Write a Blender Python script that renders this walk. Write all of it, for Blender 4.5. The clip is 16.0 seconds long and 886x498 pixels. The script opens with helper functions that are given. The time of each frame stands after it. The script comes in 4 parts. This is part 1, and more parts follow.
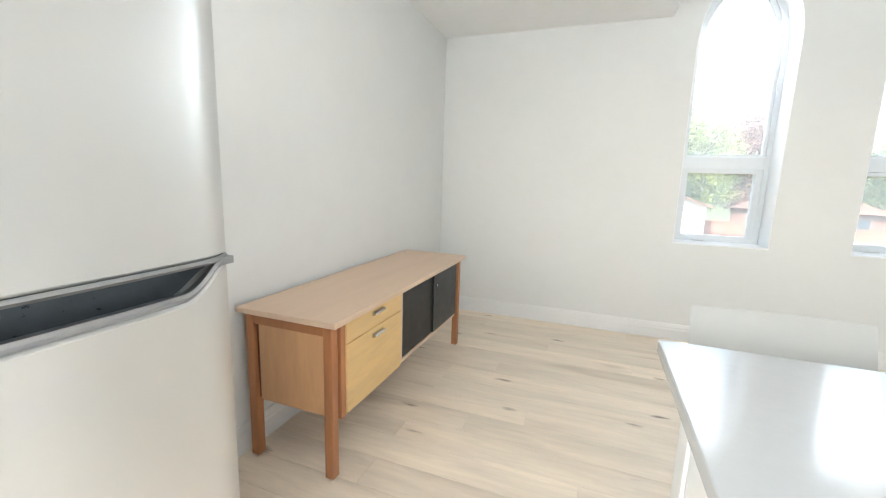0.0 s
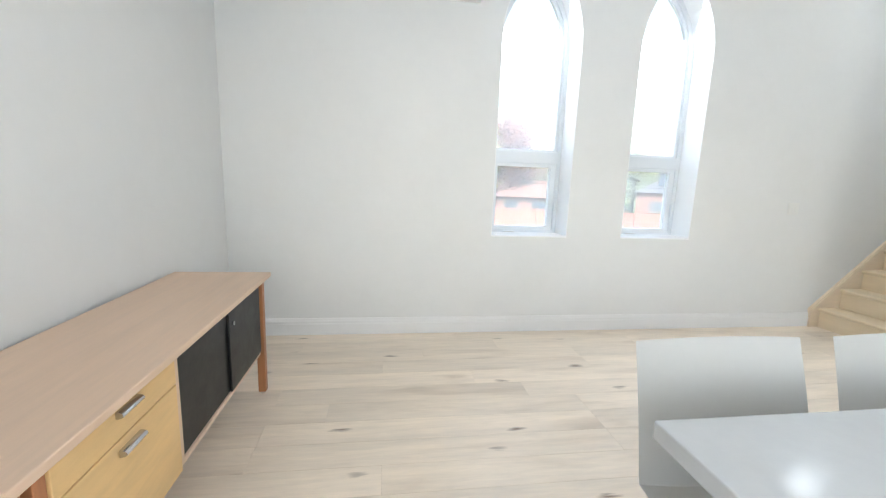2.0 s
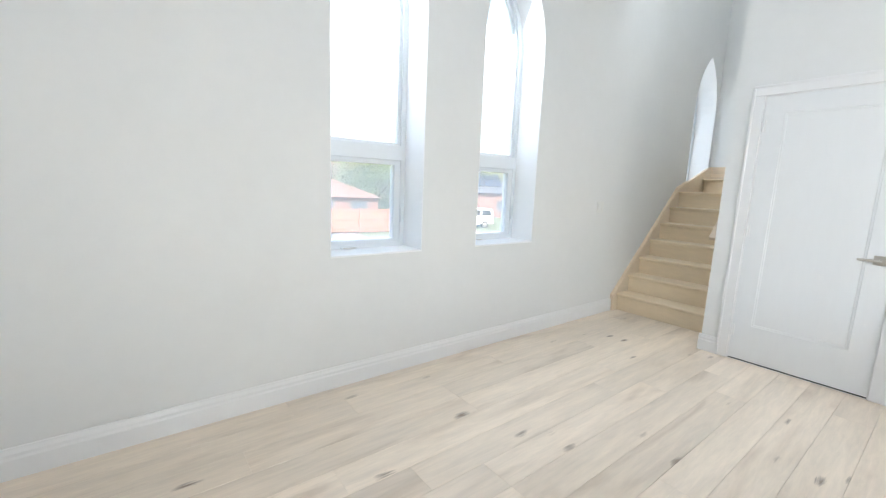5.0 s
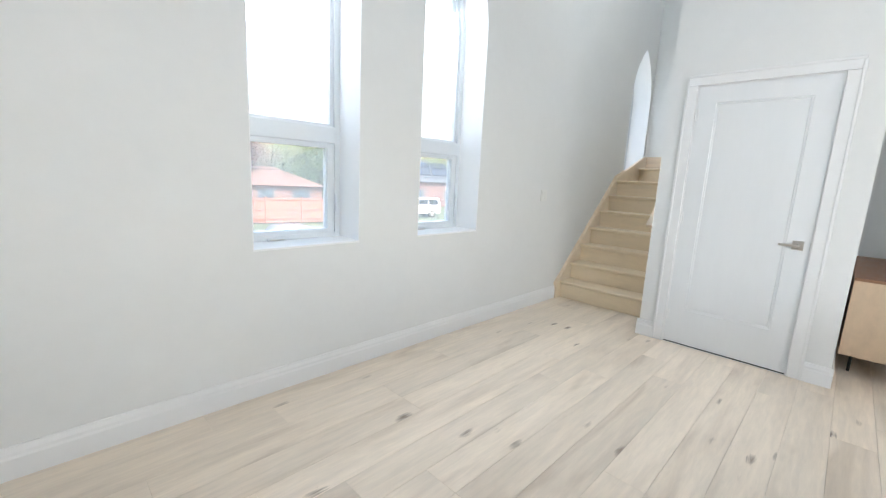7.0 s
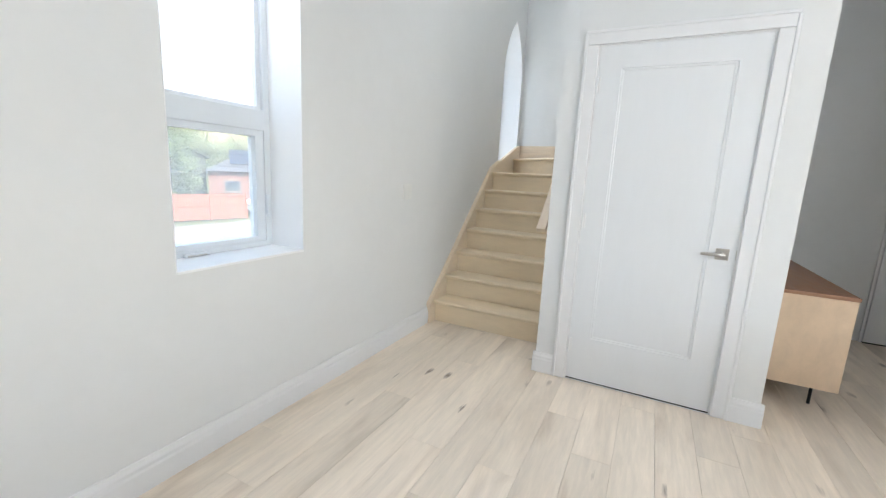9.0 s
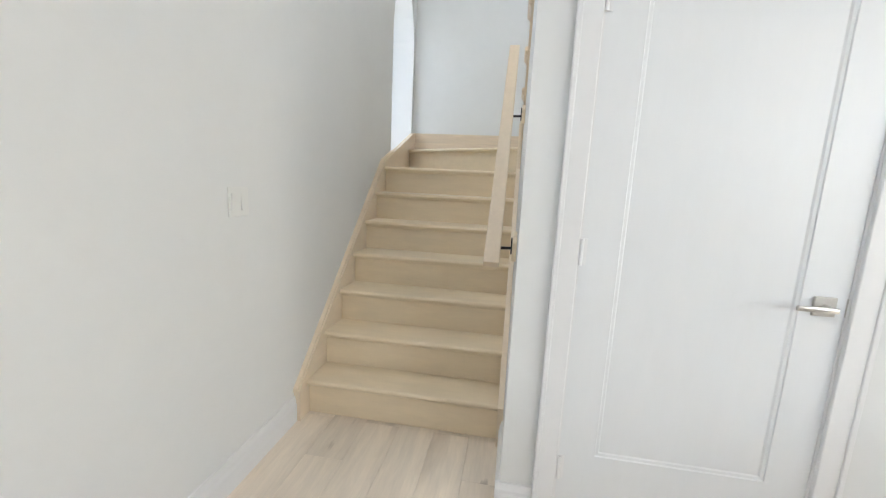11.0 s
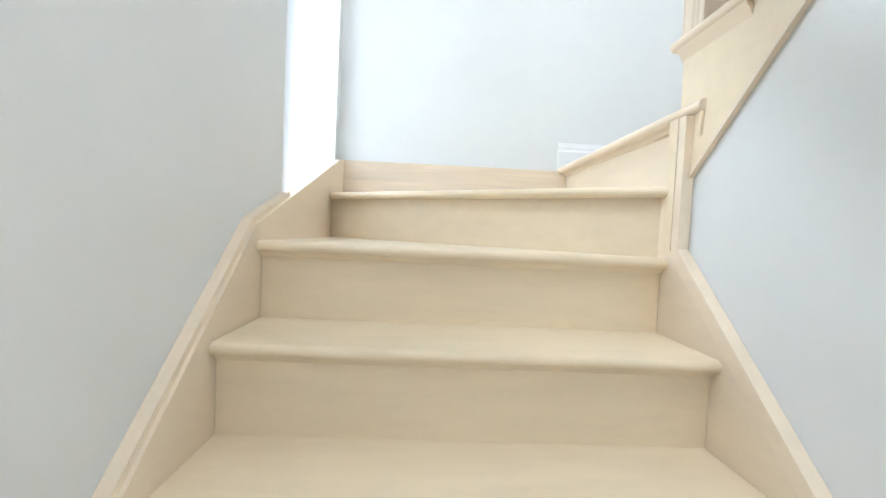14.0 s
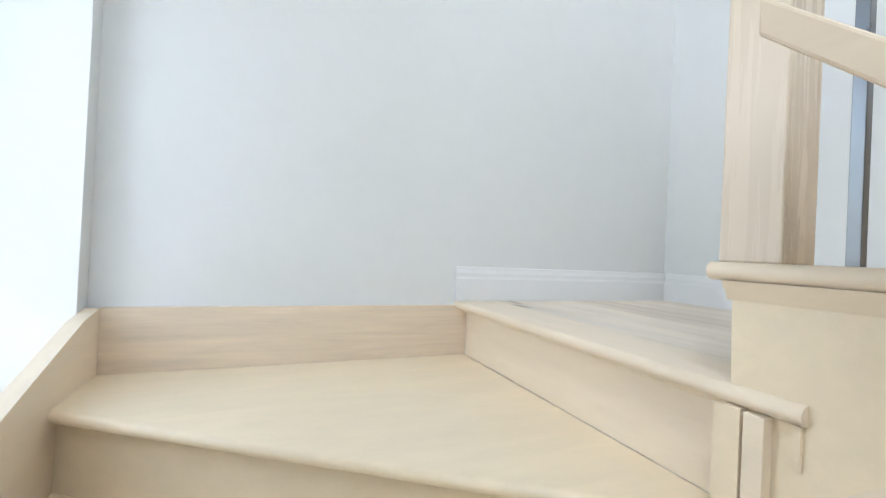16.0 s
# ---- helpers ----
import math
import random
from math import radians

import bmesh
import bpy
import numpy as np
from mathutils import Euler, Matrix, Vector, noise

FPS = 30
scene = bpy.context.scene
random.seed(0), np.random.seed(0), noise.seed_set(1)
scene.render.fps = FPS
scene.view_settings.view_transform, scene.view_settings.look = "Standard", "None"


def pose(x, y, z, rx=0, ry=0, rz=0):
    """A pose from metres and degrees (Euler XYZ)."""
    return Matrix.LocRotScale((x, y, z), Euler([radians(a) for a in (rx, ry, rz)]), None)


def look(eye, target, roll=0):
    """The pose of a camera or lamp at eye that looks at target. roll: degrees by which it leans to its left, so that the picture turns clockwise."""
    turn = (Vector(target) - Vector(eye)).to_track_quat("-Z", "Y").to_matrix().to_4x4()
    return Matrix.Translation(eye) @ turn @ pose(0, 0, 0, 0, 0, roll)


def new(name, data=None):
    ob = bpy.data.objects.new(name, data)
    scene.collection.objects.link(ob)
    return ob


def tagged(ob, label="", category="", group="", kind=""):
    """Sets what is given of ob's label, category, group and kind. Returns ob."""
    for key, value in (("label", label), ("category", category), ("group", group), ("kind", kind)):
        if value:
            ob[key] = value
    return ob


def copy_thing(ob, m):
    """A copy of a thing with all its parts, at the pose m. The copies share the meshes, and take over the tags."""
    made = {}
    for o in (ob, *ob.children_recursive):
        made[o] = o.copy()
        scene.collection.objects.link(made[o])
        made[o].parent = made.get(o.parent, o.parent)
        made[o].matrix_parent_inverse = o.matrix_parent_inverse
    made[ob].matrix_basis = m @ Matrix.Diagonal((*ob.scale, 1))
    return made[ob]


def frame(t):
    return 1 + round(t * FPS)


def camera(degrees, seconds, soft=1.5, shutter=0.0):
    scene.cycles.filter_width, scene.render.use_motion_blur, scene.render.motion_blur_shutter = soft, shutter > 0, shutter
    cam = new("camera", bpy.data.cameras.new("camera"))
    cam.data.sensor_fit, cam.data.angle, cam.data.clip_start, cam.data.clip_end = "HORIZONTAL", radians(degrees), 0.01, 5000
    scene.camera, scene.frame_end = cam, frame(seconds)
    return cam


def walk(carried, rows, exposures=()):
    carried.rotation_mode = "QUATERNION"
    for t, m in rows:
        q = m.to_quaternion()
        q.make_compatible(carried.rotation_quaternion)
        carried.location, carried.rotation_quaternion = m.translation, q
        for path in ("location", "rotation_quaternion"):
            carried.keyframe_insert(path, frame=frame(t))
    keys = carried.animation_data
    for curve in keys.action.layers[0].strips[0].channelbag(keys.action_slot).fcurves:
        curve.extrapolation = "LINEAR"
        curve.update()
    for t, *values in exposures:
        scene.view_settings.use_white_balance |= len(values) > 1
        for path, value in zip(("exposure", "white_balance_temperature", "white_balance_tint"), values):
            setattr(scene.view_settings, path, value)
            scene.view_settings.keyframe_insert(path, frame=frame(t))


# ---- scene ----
cam = camera(94.7, 16.0, soft=1.25)
PATH = [
    (0, (1.603, 1.067, 1.301), (0.913, 2.914, 0.968), 1.8),
    (0.5, (1.462, 1.185, 1.305), (1.093, 3.122, 0.973), 1.7),
    (1, (1.37, 1.3, 1.3), (1.264, 3.269, 0.961), 1.8),
    (1.5, (1.341, 1.483, 1.291), (1.441, 3.452, 0.953), 1.9),
    (2, (1.33, 1.625, 1.301), (1.616, 3.575, 0.961), 2.1),
    (2.5, (1.306, 1.791, 1.302), (1.767, 3.708, 0.966), 2.1),
    (3, (1.25, 1.991, 1.313), (1.897, 3.853, 0.975), 2.3),
    (3.5, (1.261, 2.165, 1.301), (2.079, 3.96, 0.972), 2.3),
    (4, (1.288, 2.38, 1.308), (2.274, 4.091, 0.99), 2.3),
    (6.5, (1.217, 2.676, 1.284), (2.581, 4.101, 0.951), 2.5),
    (7, (1.406, 2.7, 1.281), (2.807, 4.084, 0.932), 2.7),
    (7.5, (1.597, 2.758, 1.276), (3.08, 4.051, 0.916), 2.9),
    (8, (1.833, 2.928, 1.272), (3.413, 4.098, 0.903), 3.0),
    (8.5, (2.115, 3.117, 1.272), (3.794, 4.139, 0.9), 2.9),
    (9, (2.466, 3.288, 1.277), (4.222, 4.175, 0.921), 2.8),
    (9.2, (2.594, 3.357, 1.281), (4.378, 4.187, 0.923), 2.7),
    (11.3, (3.888, 3.949, 1.254), (5.836, 4.254, 0.920), 2.7),
    (11.5, (4.037, 3.977, 1.225), (5.985, 4.285, 0.895), 2.6),
    (12, (4.415, 4.079, 1.238), (6.369, 4.360, 0.916), 2.9),
    (12.5, (4.782, 4.215, 1.237), (6.746, 4.445, 0.939), 2.7),
    (13, (5.151, 4.341, 1.244), (7.131, 4.500, 1.010), 2.5),
    (13.5, (5.509, 4.418, 1.282), (7.502, 4.473, 1.129), 2.4),
    (14, (5.775, 4.489, 1.376), (7.772, 4.417, 1.295), 2.7),
    (14.5, (5.960, 4.502, 1.519), (7.949, 4.287, 1.487), 2.9),
    (15, (6.125, 4.487, 1.658), (8.088, 4.102, 1.648), 3.4),
    (15.5, (6.267, 4.511, 1.769), (8.181, 3.934, 1.801), 3.4),
    (16, (6.397, 4.505, 1.875), (8.239, 3.725, 1.890), 2.8),
]
walk(cam, [(t, look(eye, target, roll)) for t, eye, target, roll in PATH], exposures=[(0, 2.42, 6650, 10), (0.9, 2.42, 6350, 10), (2.5, 2.36, 6350, 11), (4.2, 2.34, 6280, 11), (6.5, 2.22, 6250, 11), (9.2, 2.25, 6320, 12), (10.4, 2.25, 6350, 12), (11.5, 2.38, 6600, 12), (12.4, 2.74, 6450, 11), (13.4, 3.03, 6150, 10), (14.3, 2.96, 6150, 10), (15.0, 2.86, 6150, 11), (16, 2.55, 6200, 11)])

# ---------------------------------------------------------------- light
world = bpy.data.worlds.new("sky")
scene.world = world
world.use_nodes = True
wn = world.node_tree.nodes
sky = wn.new("ShaderNodeTexSky")
sky.sky_type = "NISHITA"
sky.sun_disc = False
sky.sun_elevation = radians(52)
sky.sun_rotation = radians(195)
sky.dust_density = 4.0
sky.air_density = 1.6
wn["Background"].inputs["Strength"].default_value = 0.15
world.node_tree.links.new(sky.outputs[0], wn["Background"].inputs["Color"])

sun = new("sun", bpy.data.lights.new("sun", "SUN"))
sun.data.energy, sun.data.angle, sun.data.color = 2.8, radians(0.6), (1.0, 0.95, 0.87)
sun.matrix_world = look((-3, -12, 16), (0, 0, 0))


def area_light(name, eye, target, wide, high, watts, color):
    """An area lamp, either sky light at a window or fill at an added opening."""
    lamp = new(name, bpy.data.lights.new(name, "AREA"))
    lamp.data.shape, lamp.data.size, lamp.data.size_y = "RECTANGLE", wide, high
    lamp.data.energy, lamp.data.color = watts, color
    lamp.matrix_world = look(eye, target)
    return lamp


# Added fill lamps, set in unseen openings made for them.
area_light("fill_back", (0.95, -1.66, 1.75), (0.95, 0, 1.75), 1.1, 1.7, 5.0, (0.85, 0.935, 1.0))
area_light("fill_back", (3.0, -1.66, 1.75), (3.0, 0, 1.75), 1.1, 1.7, 5.0, (0.85, 0.935, 1.0))
area_light("fill_side", (0.07, -0.4, 2.15), (1, -0.4, 2.15), 2.0, 0.8, 13, (0.85, 0.935, 1.0))
area_light("fill_kitchen", (4.66, -0.27, 1.75), (3, -0.27, 1.65), 1.3, 1.5, 10.0, (0.86, 0.935, 1.0))
# Stand-ins for sky light at the three pointed windows.
area_light("daylight_stair", (7.330, 5.36, 2.15), (6.45, 4.0, 1.9), 0.36, 1.4, 0.58, (0.88, 0.94, 1.0))
area_light("daylight_arch", (2.551, 5.275, 2.50), (2.551, 4.3, 1.60), 0.54, 0.86, 1.6, (0.86, 0.93, 1.0))
area_light("daylight_arch", (3.721, 5.275, 2.50), (3.721, 4.3, 1.60), 0.54, 0.86, 1.6, (0.86, 0.93, 1.0))
# Added fill above the stair, in an unseen opening made for it.
area_light("fill_upper", (5.62, 5.11, 4.10), (5.15, 4, 3.20), 0.90, 0.76, 9.4, (0.865, 0.945, 1.0))

# ---------------------------------------------------------------- materials


def material(name, color, rough=0.5, metal=0.0, grain=None, amount=0.12, bump=0.0, spots=None, coat=0.0, by_object=False, tone=0.0, streak=None):
    """A surface with variation at two scales. grain: the size of the pattern along x, y, z; spots: a colour for sparse stains."""
    m = bpy.data.materials.new(name)
    m.use_nodes = True
    n, l = m.node_tree.nodes, m.node_tree.links
    b = n["Principled BSDF"]
    b.inputs["Base Color"].default_value = (*color, 1)
    b.inputs["Roughness"].default_value = rough
    b.inputs["Metallic"].default_value = metal
    b.inputs["Coat Weight"].default_value = coat
    co = n.new("ShaderNodeTexCoord")
    place = co.outputs["Object"]
    if by_object:
        info = n.new("ShaderNodeObjectInfo")
        shift = n.new("ShaderNodeVectorMath")
        shift.operation = "MULTIPLY_ADD"
        l.new(info.outputs["Random"], shift.inputs[0])
        shift.inputs[1].default_value = (37.0, 61.0, 17.0)
        l.new(place, shift.inputs[2])
        place = shift.outputs[0]
    mp = n.new("ShaderNodeMapping")
    mp.inputs["Scale"].default_value = grain or (3, 3, 3)
    l.new(place, mp.inputs["Vector"])
    fine = n.new("ShaderNodeTexNoise")
    fine.inputs["Scale"].default_value = 6.0
    fine.inputs["Detail"].default_value = 8.0
    fine.inputs["Roughness"].default_value = 0.65
    fine.inputs["Distortion"].default_value = 0.4
    l.new(mp.outputs[0], fine.inputs["Vector"])
    wide = n.new("ShaderNodeTexNoise")
    wide.inputs["Scale"].default_value = 1.1
    wide.inputs["Detail"].default_value = 3.0
    l.new(mp.outputs[0], wide.inputs["Vector"])
    add = n.new("ShaderNodeMath")
    add.operation = "ADD"
    l.new(fine.outputs["Fac"], add.inputs[0])
    l.new(wide.outputs["Fac"], add.inputs[1])
    ramp = n.new("ShaderNodeMapRange")
    ramp.inputs["From Min"].default_value, ramp.inputs["From Max"].default_value = 0.65, 1.35
    ramp.inputs["To Min"].default_value, ramp.inputs["To Max"].default_value = 1.0 - amount, 1.0 + amount
    l.new(add.outputs[0], ramp.inputs["Value"])
    last = ramp.outputs[0]
    if by_object and tone:
        t = n.new("ShaderNodeMapRange")
        t.inputs["To Min"].default_value, t.inputs["To Max"].default_value = 1 - tone, 1 + tone
        l.new(info.outputs["Random"], t.inputs["Value"])
        mul = n.new("ShaderNodeMath")
        mul.operation = "MULTIPLY"
        l.new(last, mul.inputs[0])
        l.new(t.outputs[0], mul.inputs[1])
        last = mul.outputs[0]
    mix = n.new("ShaderNodeVectorMath")
    mix.operation = "SCALE"
    mix.inputs[0].default_value = color
    l.new(last, mix.inputs["Scale"])
    out = mix.outputs[0]
    if spots:
        knots = n.new("ShaderNodeTexVoronoi")
        sm = n.new("ShaderNodeMapping")
        sm.inputs["Scale"].default_value = spots[1]
        warp = n.new("ShaderNodeMix")
        warp.data_type = "RGBA"
        warp.blend_type = "ADD"
        warp.inputs[0].default_value = 0.08
        l.new(place, warp.inputs[6])
        l.new(fine.outputs["Color"], warp.inputs[7])
        l.new(warp.outputs[2], sm.inputs["Vector"])
        l.new(sm.outputs[0], knots.inputs["Vector"])
        knots.inputs["Scale"].default_value = 1.0
        near = n.new("ShaderNodeMapRange")
        near.inputs["From Min"].default_value, near.inputs["From Max"].default_value = spots[2], spots[2] * 0.15
        near.inputs["To Min"].default_value, near.inputs["To Max"].default_value = 0.0, spots[3]
        l.new(knots.outputs["Distance"], near.inputs["Value"])
        rare = n.new("ShaderNodeMath")
        rare.operation = "GREATER_THAN"
        rare.inputs[1].default_value = spots[4]
        sep = n.new("ShaderNodeSeparateColor")
        l.new(knots.outputs["Color"], sep.inputs[0])
        l.new(sep.outputs[0], rare.inputs[0])
        both = n.new("ShaderNodeMath")
        both.operation = "MULTIPLY"
        l.new(near.outputs[0], both.inputs[0])
        l.new(rare.outputs[0], both.inputs[1])
        stain = n.new("ShaderNodeMix")
        stain.data_type = "RGBA"
        l.new(both.outputs[0], stain.inputs[0])
        l.new(out, stain.inputs[6])
        stain.inputs[7].default_value = (*spots[0], 1)
        out = stain.outputs[2]
    if streak:
        line, sm2, soft_in, tint = n.new("ShaderNodeTexNoise"), n.new("ShaderNodeMapping"), n.new("ShaderNodeMapRange"), n.new("ShaderNodeMix")
        sm2.inputs["Scale"].default_value = streak[1]
        l.new(place, sm2.inputs["Vector"])
        l.new(sm2.outputs[0], line.inputs["Vector"])
        line.inputs["Scale"].default_value, line.inputs["Detail"].default_value, line.inputs["Distortion"].default_value = 1.0, 5.0, 0.8
        soft_in.interpolation_type = "SMOOTHSTEP"
        soft_in.inputs["From Min"].default_value, soft_in.inputs["From Max"].default_value = streak[2], streak[3]
        soft_in.inputs["To Max"].default_value = streak[4]
        l.new(line.outputs["Fac"], soft_in.inputs["Value"])
        tint.data_type = "RGBA"
        l.new(soft_in.outputs[0], tint.inputs[0])
        l.new(out, tint.inputs[6])
        tint.inputs[7].default_value = (*streak[0], 1)
        out = tint.outputs[2]
    l.new(out, b.inputs["Base Color"])
    if bump:
        bp = n.new("ShaderNodeBump")
        bp.inputs["Strength"].default_value = bump
        bp.inputs["Distance"].default_value = 0.004
        l.new(fine.outputs["Fac"], bp.inputs["Height"])
        l.new(bp.outputs[0], b.inputs["Normal"])
    rr = n.new("ShaderNodeMapRange")
    rr.inputs["From Min"].default_value, rr.inputs["From Max"].default_value = 0.3, 0.7
    rr.inputs["To Min"].default_value, rr.inputs["To Max"].default_value = rough * 0.88, min(1, rough * 1.12)
    l.new(fine.outputs["Fac"], rr.inputs["Value"])
    l.new(rr.outputs[0], b.inputs["Roughness"])
    return m


def glass(name, tint=(1, 1, 1), haze=0.0):
    """Clear glass; a translucent veil imitates the glare that washes out the view."""
    m = bpy.data.materials.new(name)
    m.use_nodes = True
    b = m.node_tree.nodes["Principled BSDF"]
    b.inputs["Base Color"].default_value = (*tint, 1)
    b.inputs["Transmission Weight"].default_value = 1.0
    b.inputs["Roughness"].default_value = 0.0
    b.inputs["IOR"].default_value = 1.2
    if haze:
        n, l = m.node_tree.nodes, m.node_tree.links
        film, mix, cloud, fac = n.new("ShaderNodeBsdfTranslucent"), n.new("ShaderNodeMixShader"), n.new("ShaderNodeTexNoise"), n.new("ShaderNodeMapRange")
        film.inputs["Color"].default_value = (0.95, 0.95, 0.95, 1)
        cloud.inputs["Scale"].default_value, cloud.inputs["Detail"].default_value = 3.0, 4.0
        fac.inputs["To Min"].default_value, fac.inputs["To Max"].default_value = haze * 0.85, haze * 1.15
        l.new(cloud.outputs["Fac"], fac.inputs["Value"])
        l.new(fac.outputs[0], mix.inputs[0])
        l.new(b.outputs[0], mix.inputs[1])
        l.new(film.outputs[0], mix.inputs[2])
        l.new(mix.outputs[0], n["Material Output"].inputs["Surface"])
    return m


WALL = material("wall_paint", (0.78, 0.785, 0.78), 0.7, grain=(2, 2, 2), amount=0.02, bump=0.05)
CEIL = material("ceiling_paint", (0.92, 0.92, 0.915), 0.8, grain=(2, 2, 2), amount=0.02, bump=0.05)
TRIM = material("trim_paint", (0.825, 0.825, 0.83), 0.35, grain=(4, 4, 4), amount=0.015, bump=0.03)
# Lighter than the wall paint, so that the window reveals look lit.
LITREVEAL = material("lit_reveal_paint", (0.90, 0.905, 0.91), 0.45, grain=(4, 4, 4), amount=0.012, bump=0.03)
DOORP = material("door_paint", (0.80, 0.815, 0.83), 0.38, grain=(5, 5, 1), amount=0.015, bump=0.04)
VINYL = material("window_vinyl", (0.73, 0.765, 0.80), 0.35, grain=(5, 5, 5), amount=0.02)
OAK = material("oak_plank", (0.865, 0.75, 0.62), 0.42, grain=(0.8, 7, 7), amount=0.13, bump=0.10,
               spots=((0.16, 0.095, 0.055), (2.3, 8.0, 1.0), 0.15, 0.9, 0.34), by_object=True, tone=0.06,
               streak=((0.50, 0.385, 0.28), (0.9, 5.0, 1.0), 0.50, 0.80, 0.62))
SUBFLOOR = material("plank_joint", (0.58, 0.48, 0.37), 0.8, amount=0.1)
MAPLE = material("stair_maple", (0.875, 0.728, 0.525), 0.34, grain=(4, 0.8, 4), amount=0.07, bump=0.06, by_object=True, tone=0.03)
MAPLE_LONG = material("stair_maple_board", (0.87, 0.730, 0.56), 0.36, grain=(0.9, 4, 4), amount=0.07, bump=0.06, by_object=True, tone=0.03)
MAPLE_SKIRT = material("grained_maple", (0.815, 0.67, 0.515), 0.4, grain=(5, 0.55, 7), amount=0.17, bump=0.08)
RAILWOOD = material("rail_maple", (0.77, 0.625, 0.465), 0.45, grain=(0.7, 6, 6), amount=0.06, bump=0.03)
POSTWOOD = material("post_maple", (0.82, 0.685, 0.54), 0.27, grain=(9, 9, 0.5), amount=0.025, bump=0.012)
RAWPINE = material("raw_pine", (0.72, 0.50, 0.30), 0.7, grain=(1, 6, 6), amount=0.15, bump=0.1)
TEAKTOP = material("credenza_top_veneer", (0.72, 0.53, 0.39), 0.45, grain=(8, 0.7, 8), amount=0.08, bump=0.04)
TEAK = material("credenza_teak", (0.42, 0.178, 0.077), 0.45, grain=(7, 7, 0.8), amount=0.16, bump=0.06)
# Darker copy of the teak, for the shade in recesses.
SHADETEAK = material("shaded_teak", (0.15, 0.06, 0.028), 0.55, grain=(7, 7, 0.8), amount=0.2, bump=0.05)
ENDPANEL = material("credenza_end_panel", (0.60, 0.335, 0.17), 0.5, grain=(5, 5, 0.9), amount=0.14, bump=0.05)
DRAWER = material("drawer_veneer", (0.76, 0.515, 0.24), 0.45, grain=(5, 0.8, 5), amount=0.12, bump=0.05)
BLACK = material("black_lacquer", (0.006, 0.006, 0.0065), 0.42, grain=(2, 2, 2), amount=0.15, bump=0.04)
# Near-black that stands in for shade in gaps and recesses.
SHADEBLACK = material("painted_shade", (0.02, 0.017, 0.014), 0.9, amount=0.1)
PLY = material("birch_ply", (0.72, 0.545, 0.38), 0.55, grain=(2, 2, 1.2), amount=0.13, bump=0.05,
               spots=((0.33, 0.17, 0.08), (2.2, 2.2, 1.3), 0.16, 0.6, 0.7))
WALNUT = material("walnut_top", (0.34, 0.175, 0.10), 0.45, grain=(0.8, 6, 6), amount=0.16, bump=0.04)
STEEL = material("brushed_steel", (0.70, 0.70, 0.695), 0.33, 0.75, grain=(1, 1, 1), amount=0.015)
STEELEDGE = material("steel_edge", (0.40, 0.41, 0.43), 0.36, 0.9, amount=0.03)
GREYSIDE = material("fridge_side_paint", (0.50, 0.50, 0.50), 0.45, amount=0.03)
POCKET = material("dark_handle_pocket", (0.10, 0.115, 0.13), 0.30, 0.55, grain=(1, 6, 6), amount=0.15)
CHROME = material("polished_chrome", (0.55, 0.55, 0.56), 0.14, 1.0, amount=0.02)
NICKEL = material("satin_nickel", (0.60, 0.58, 0.55), 0.32, 1.0, amount=0.03)
BARMETAL = material("baluster_metal", (0.22, 0.23, 0.25), 0.30, 0.8, amount=0.05)
IRON = material("black_iron", (0.03, 0.029, 0.028), 0.42, 0.6, amount=0.1, bump=0.05)
QUARTZ = material("white_quartz", (0.43, 0.445, 0.455), 0.12, grain=(6, 6, 6), amount=0.03)
CABINET = material("cabinet_paint", (0.68, 0.685, 0.68), 0.45, amount=0.02)
SHELL = material("white_shell", (0.58, 0.58, 0.565), 0.4, grain=(4, 4, 4), amount=0.02)
BIRCHLEG = material("stool_leg_wood", (0.68, 0.57, 0.46), 0.5, grain=(6, 6, 1), amount=0.1)
PLATE = material("switch_plastic", (0.80, 0.80, 0.78), 0.4, amount=0.01)
GLASS = glass("window_glass", haze=0.20)
CEDAR = material("cedar_board", (0.24, 0.105, 0.07), 0.7, grain=(3, 3, 0.6), amount=0.25, bump=0.2, by_object=True, tone=0.12)
GRASS = material("lawn", (0.075, 0.09, 0.04), 0.95, grain=(0.8, 0.8, 0.8), amount=0.4, bump=0.4)
ROAD = material("asphalt", (0.15, 0.142, 0.13), 0.9, grain=(0.5, 0.5, 0.5), amount=0.18, bump=0.3)
CONCRETE = material("concrete", (0.20, 0.19, 0.175), 0.9, grain=(0.8, 0.8, 0.8), amount=0.12, bump=0.2)
SIDING = material("cream_siding", (0.52, 0.50, 0.44), 0.6, grain=(0.5, 0.5, 0.5), amount=0.06)
SHINGLE = material("brown_shingles", (0.13, 0.075, 0.06), 0.9, grain=(2, 2, 2), amount=0.3, bump=0.4)
SLATE = material("grey_shingles", (0.06, 0.065, 0.075), 0.9, grain=(2, 2, 2), amount=0.3, bump=0.4)
BRICK = material("brick_wall", (0.17, 0.10, 0.085), 0.85, grain=(2, 2, 2), amount=0.2, bump=0.3)
GREYWALL = material("grey_siding", (0.055, 0.06, 0.065), 0.7, grain=(0.5, 0.5, 0.5), amount=0.08)
BARK = material("bark", (0.12, 0.085, 0.06), 0.95, grain=(4, 4, 1), amount=0.3, bump=0.6)
LEAFA = material("leaf_lime", (0.16, 0.21, 0.06), 0.6, grain=(1, 1, 1), amount=0.45)
LEAFB = material("leaf_copper", (0.17, 0.095, 0.085), 0.6, grain=(1, 1, 1), amount=0.4)
LEAFC = material("leaf_green", (0.10, 0.135, 0.065), 0.6, grain=(1, 1, 1), amount=0.45)
CARWHITE = material("white_car_paint", (0.75, 0.76, 0.77), 0.25, coat=0.6, amount=0.01)
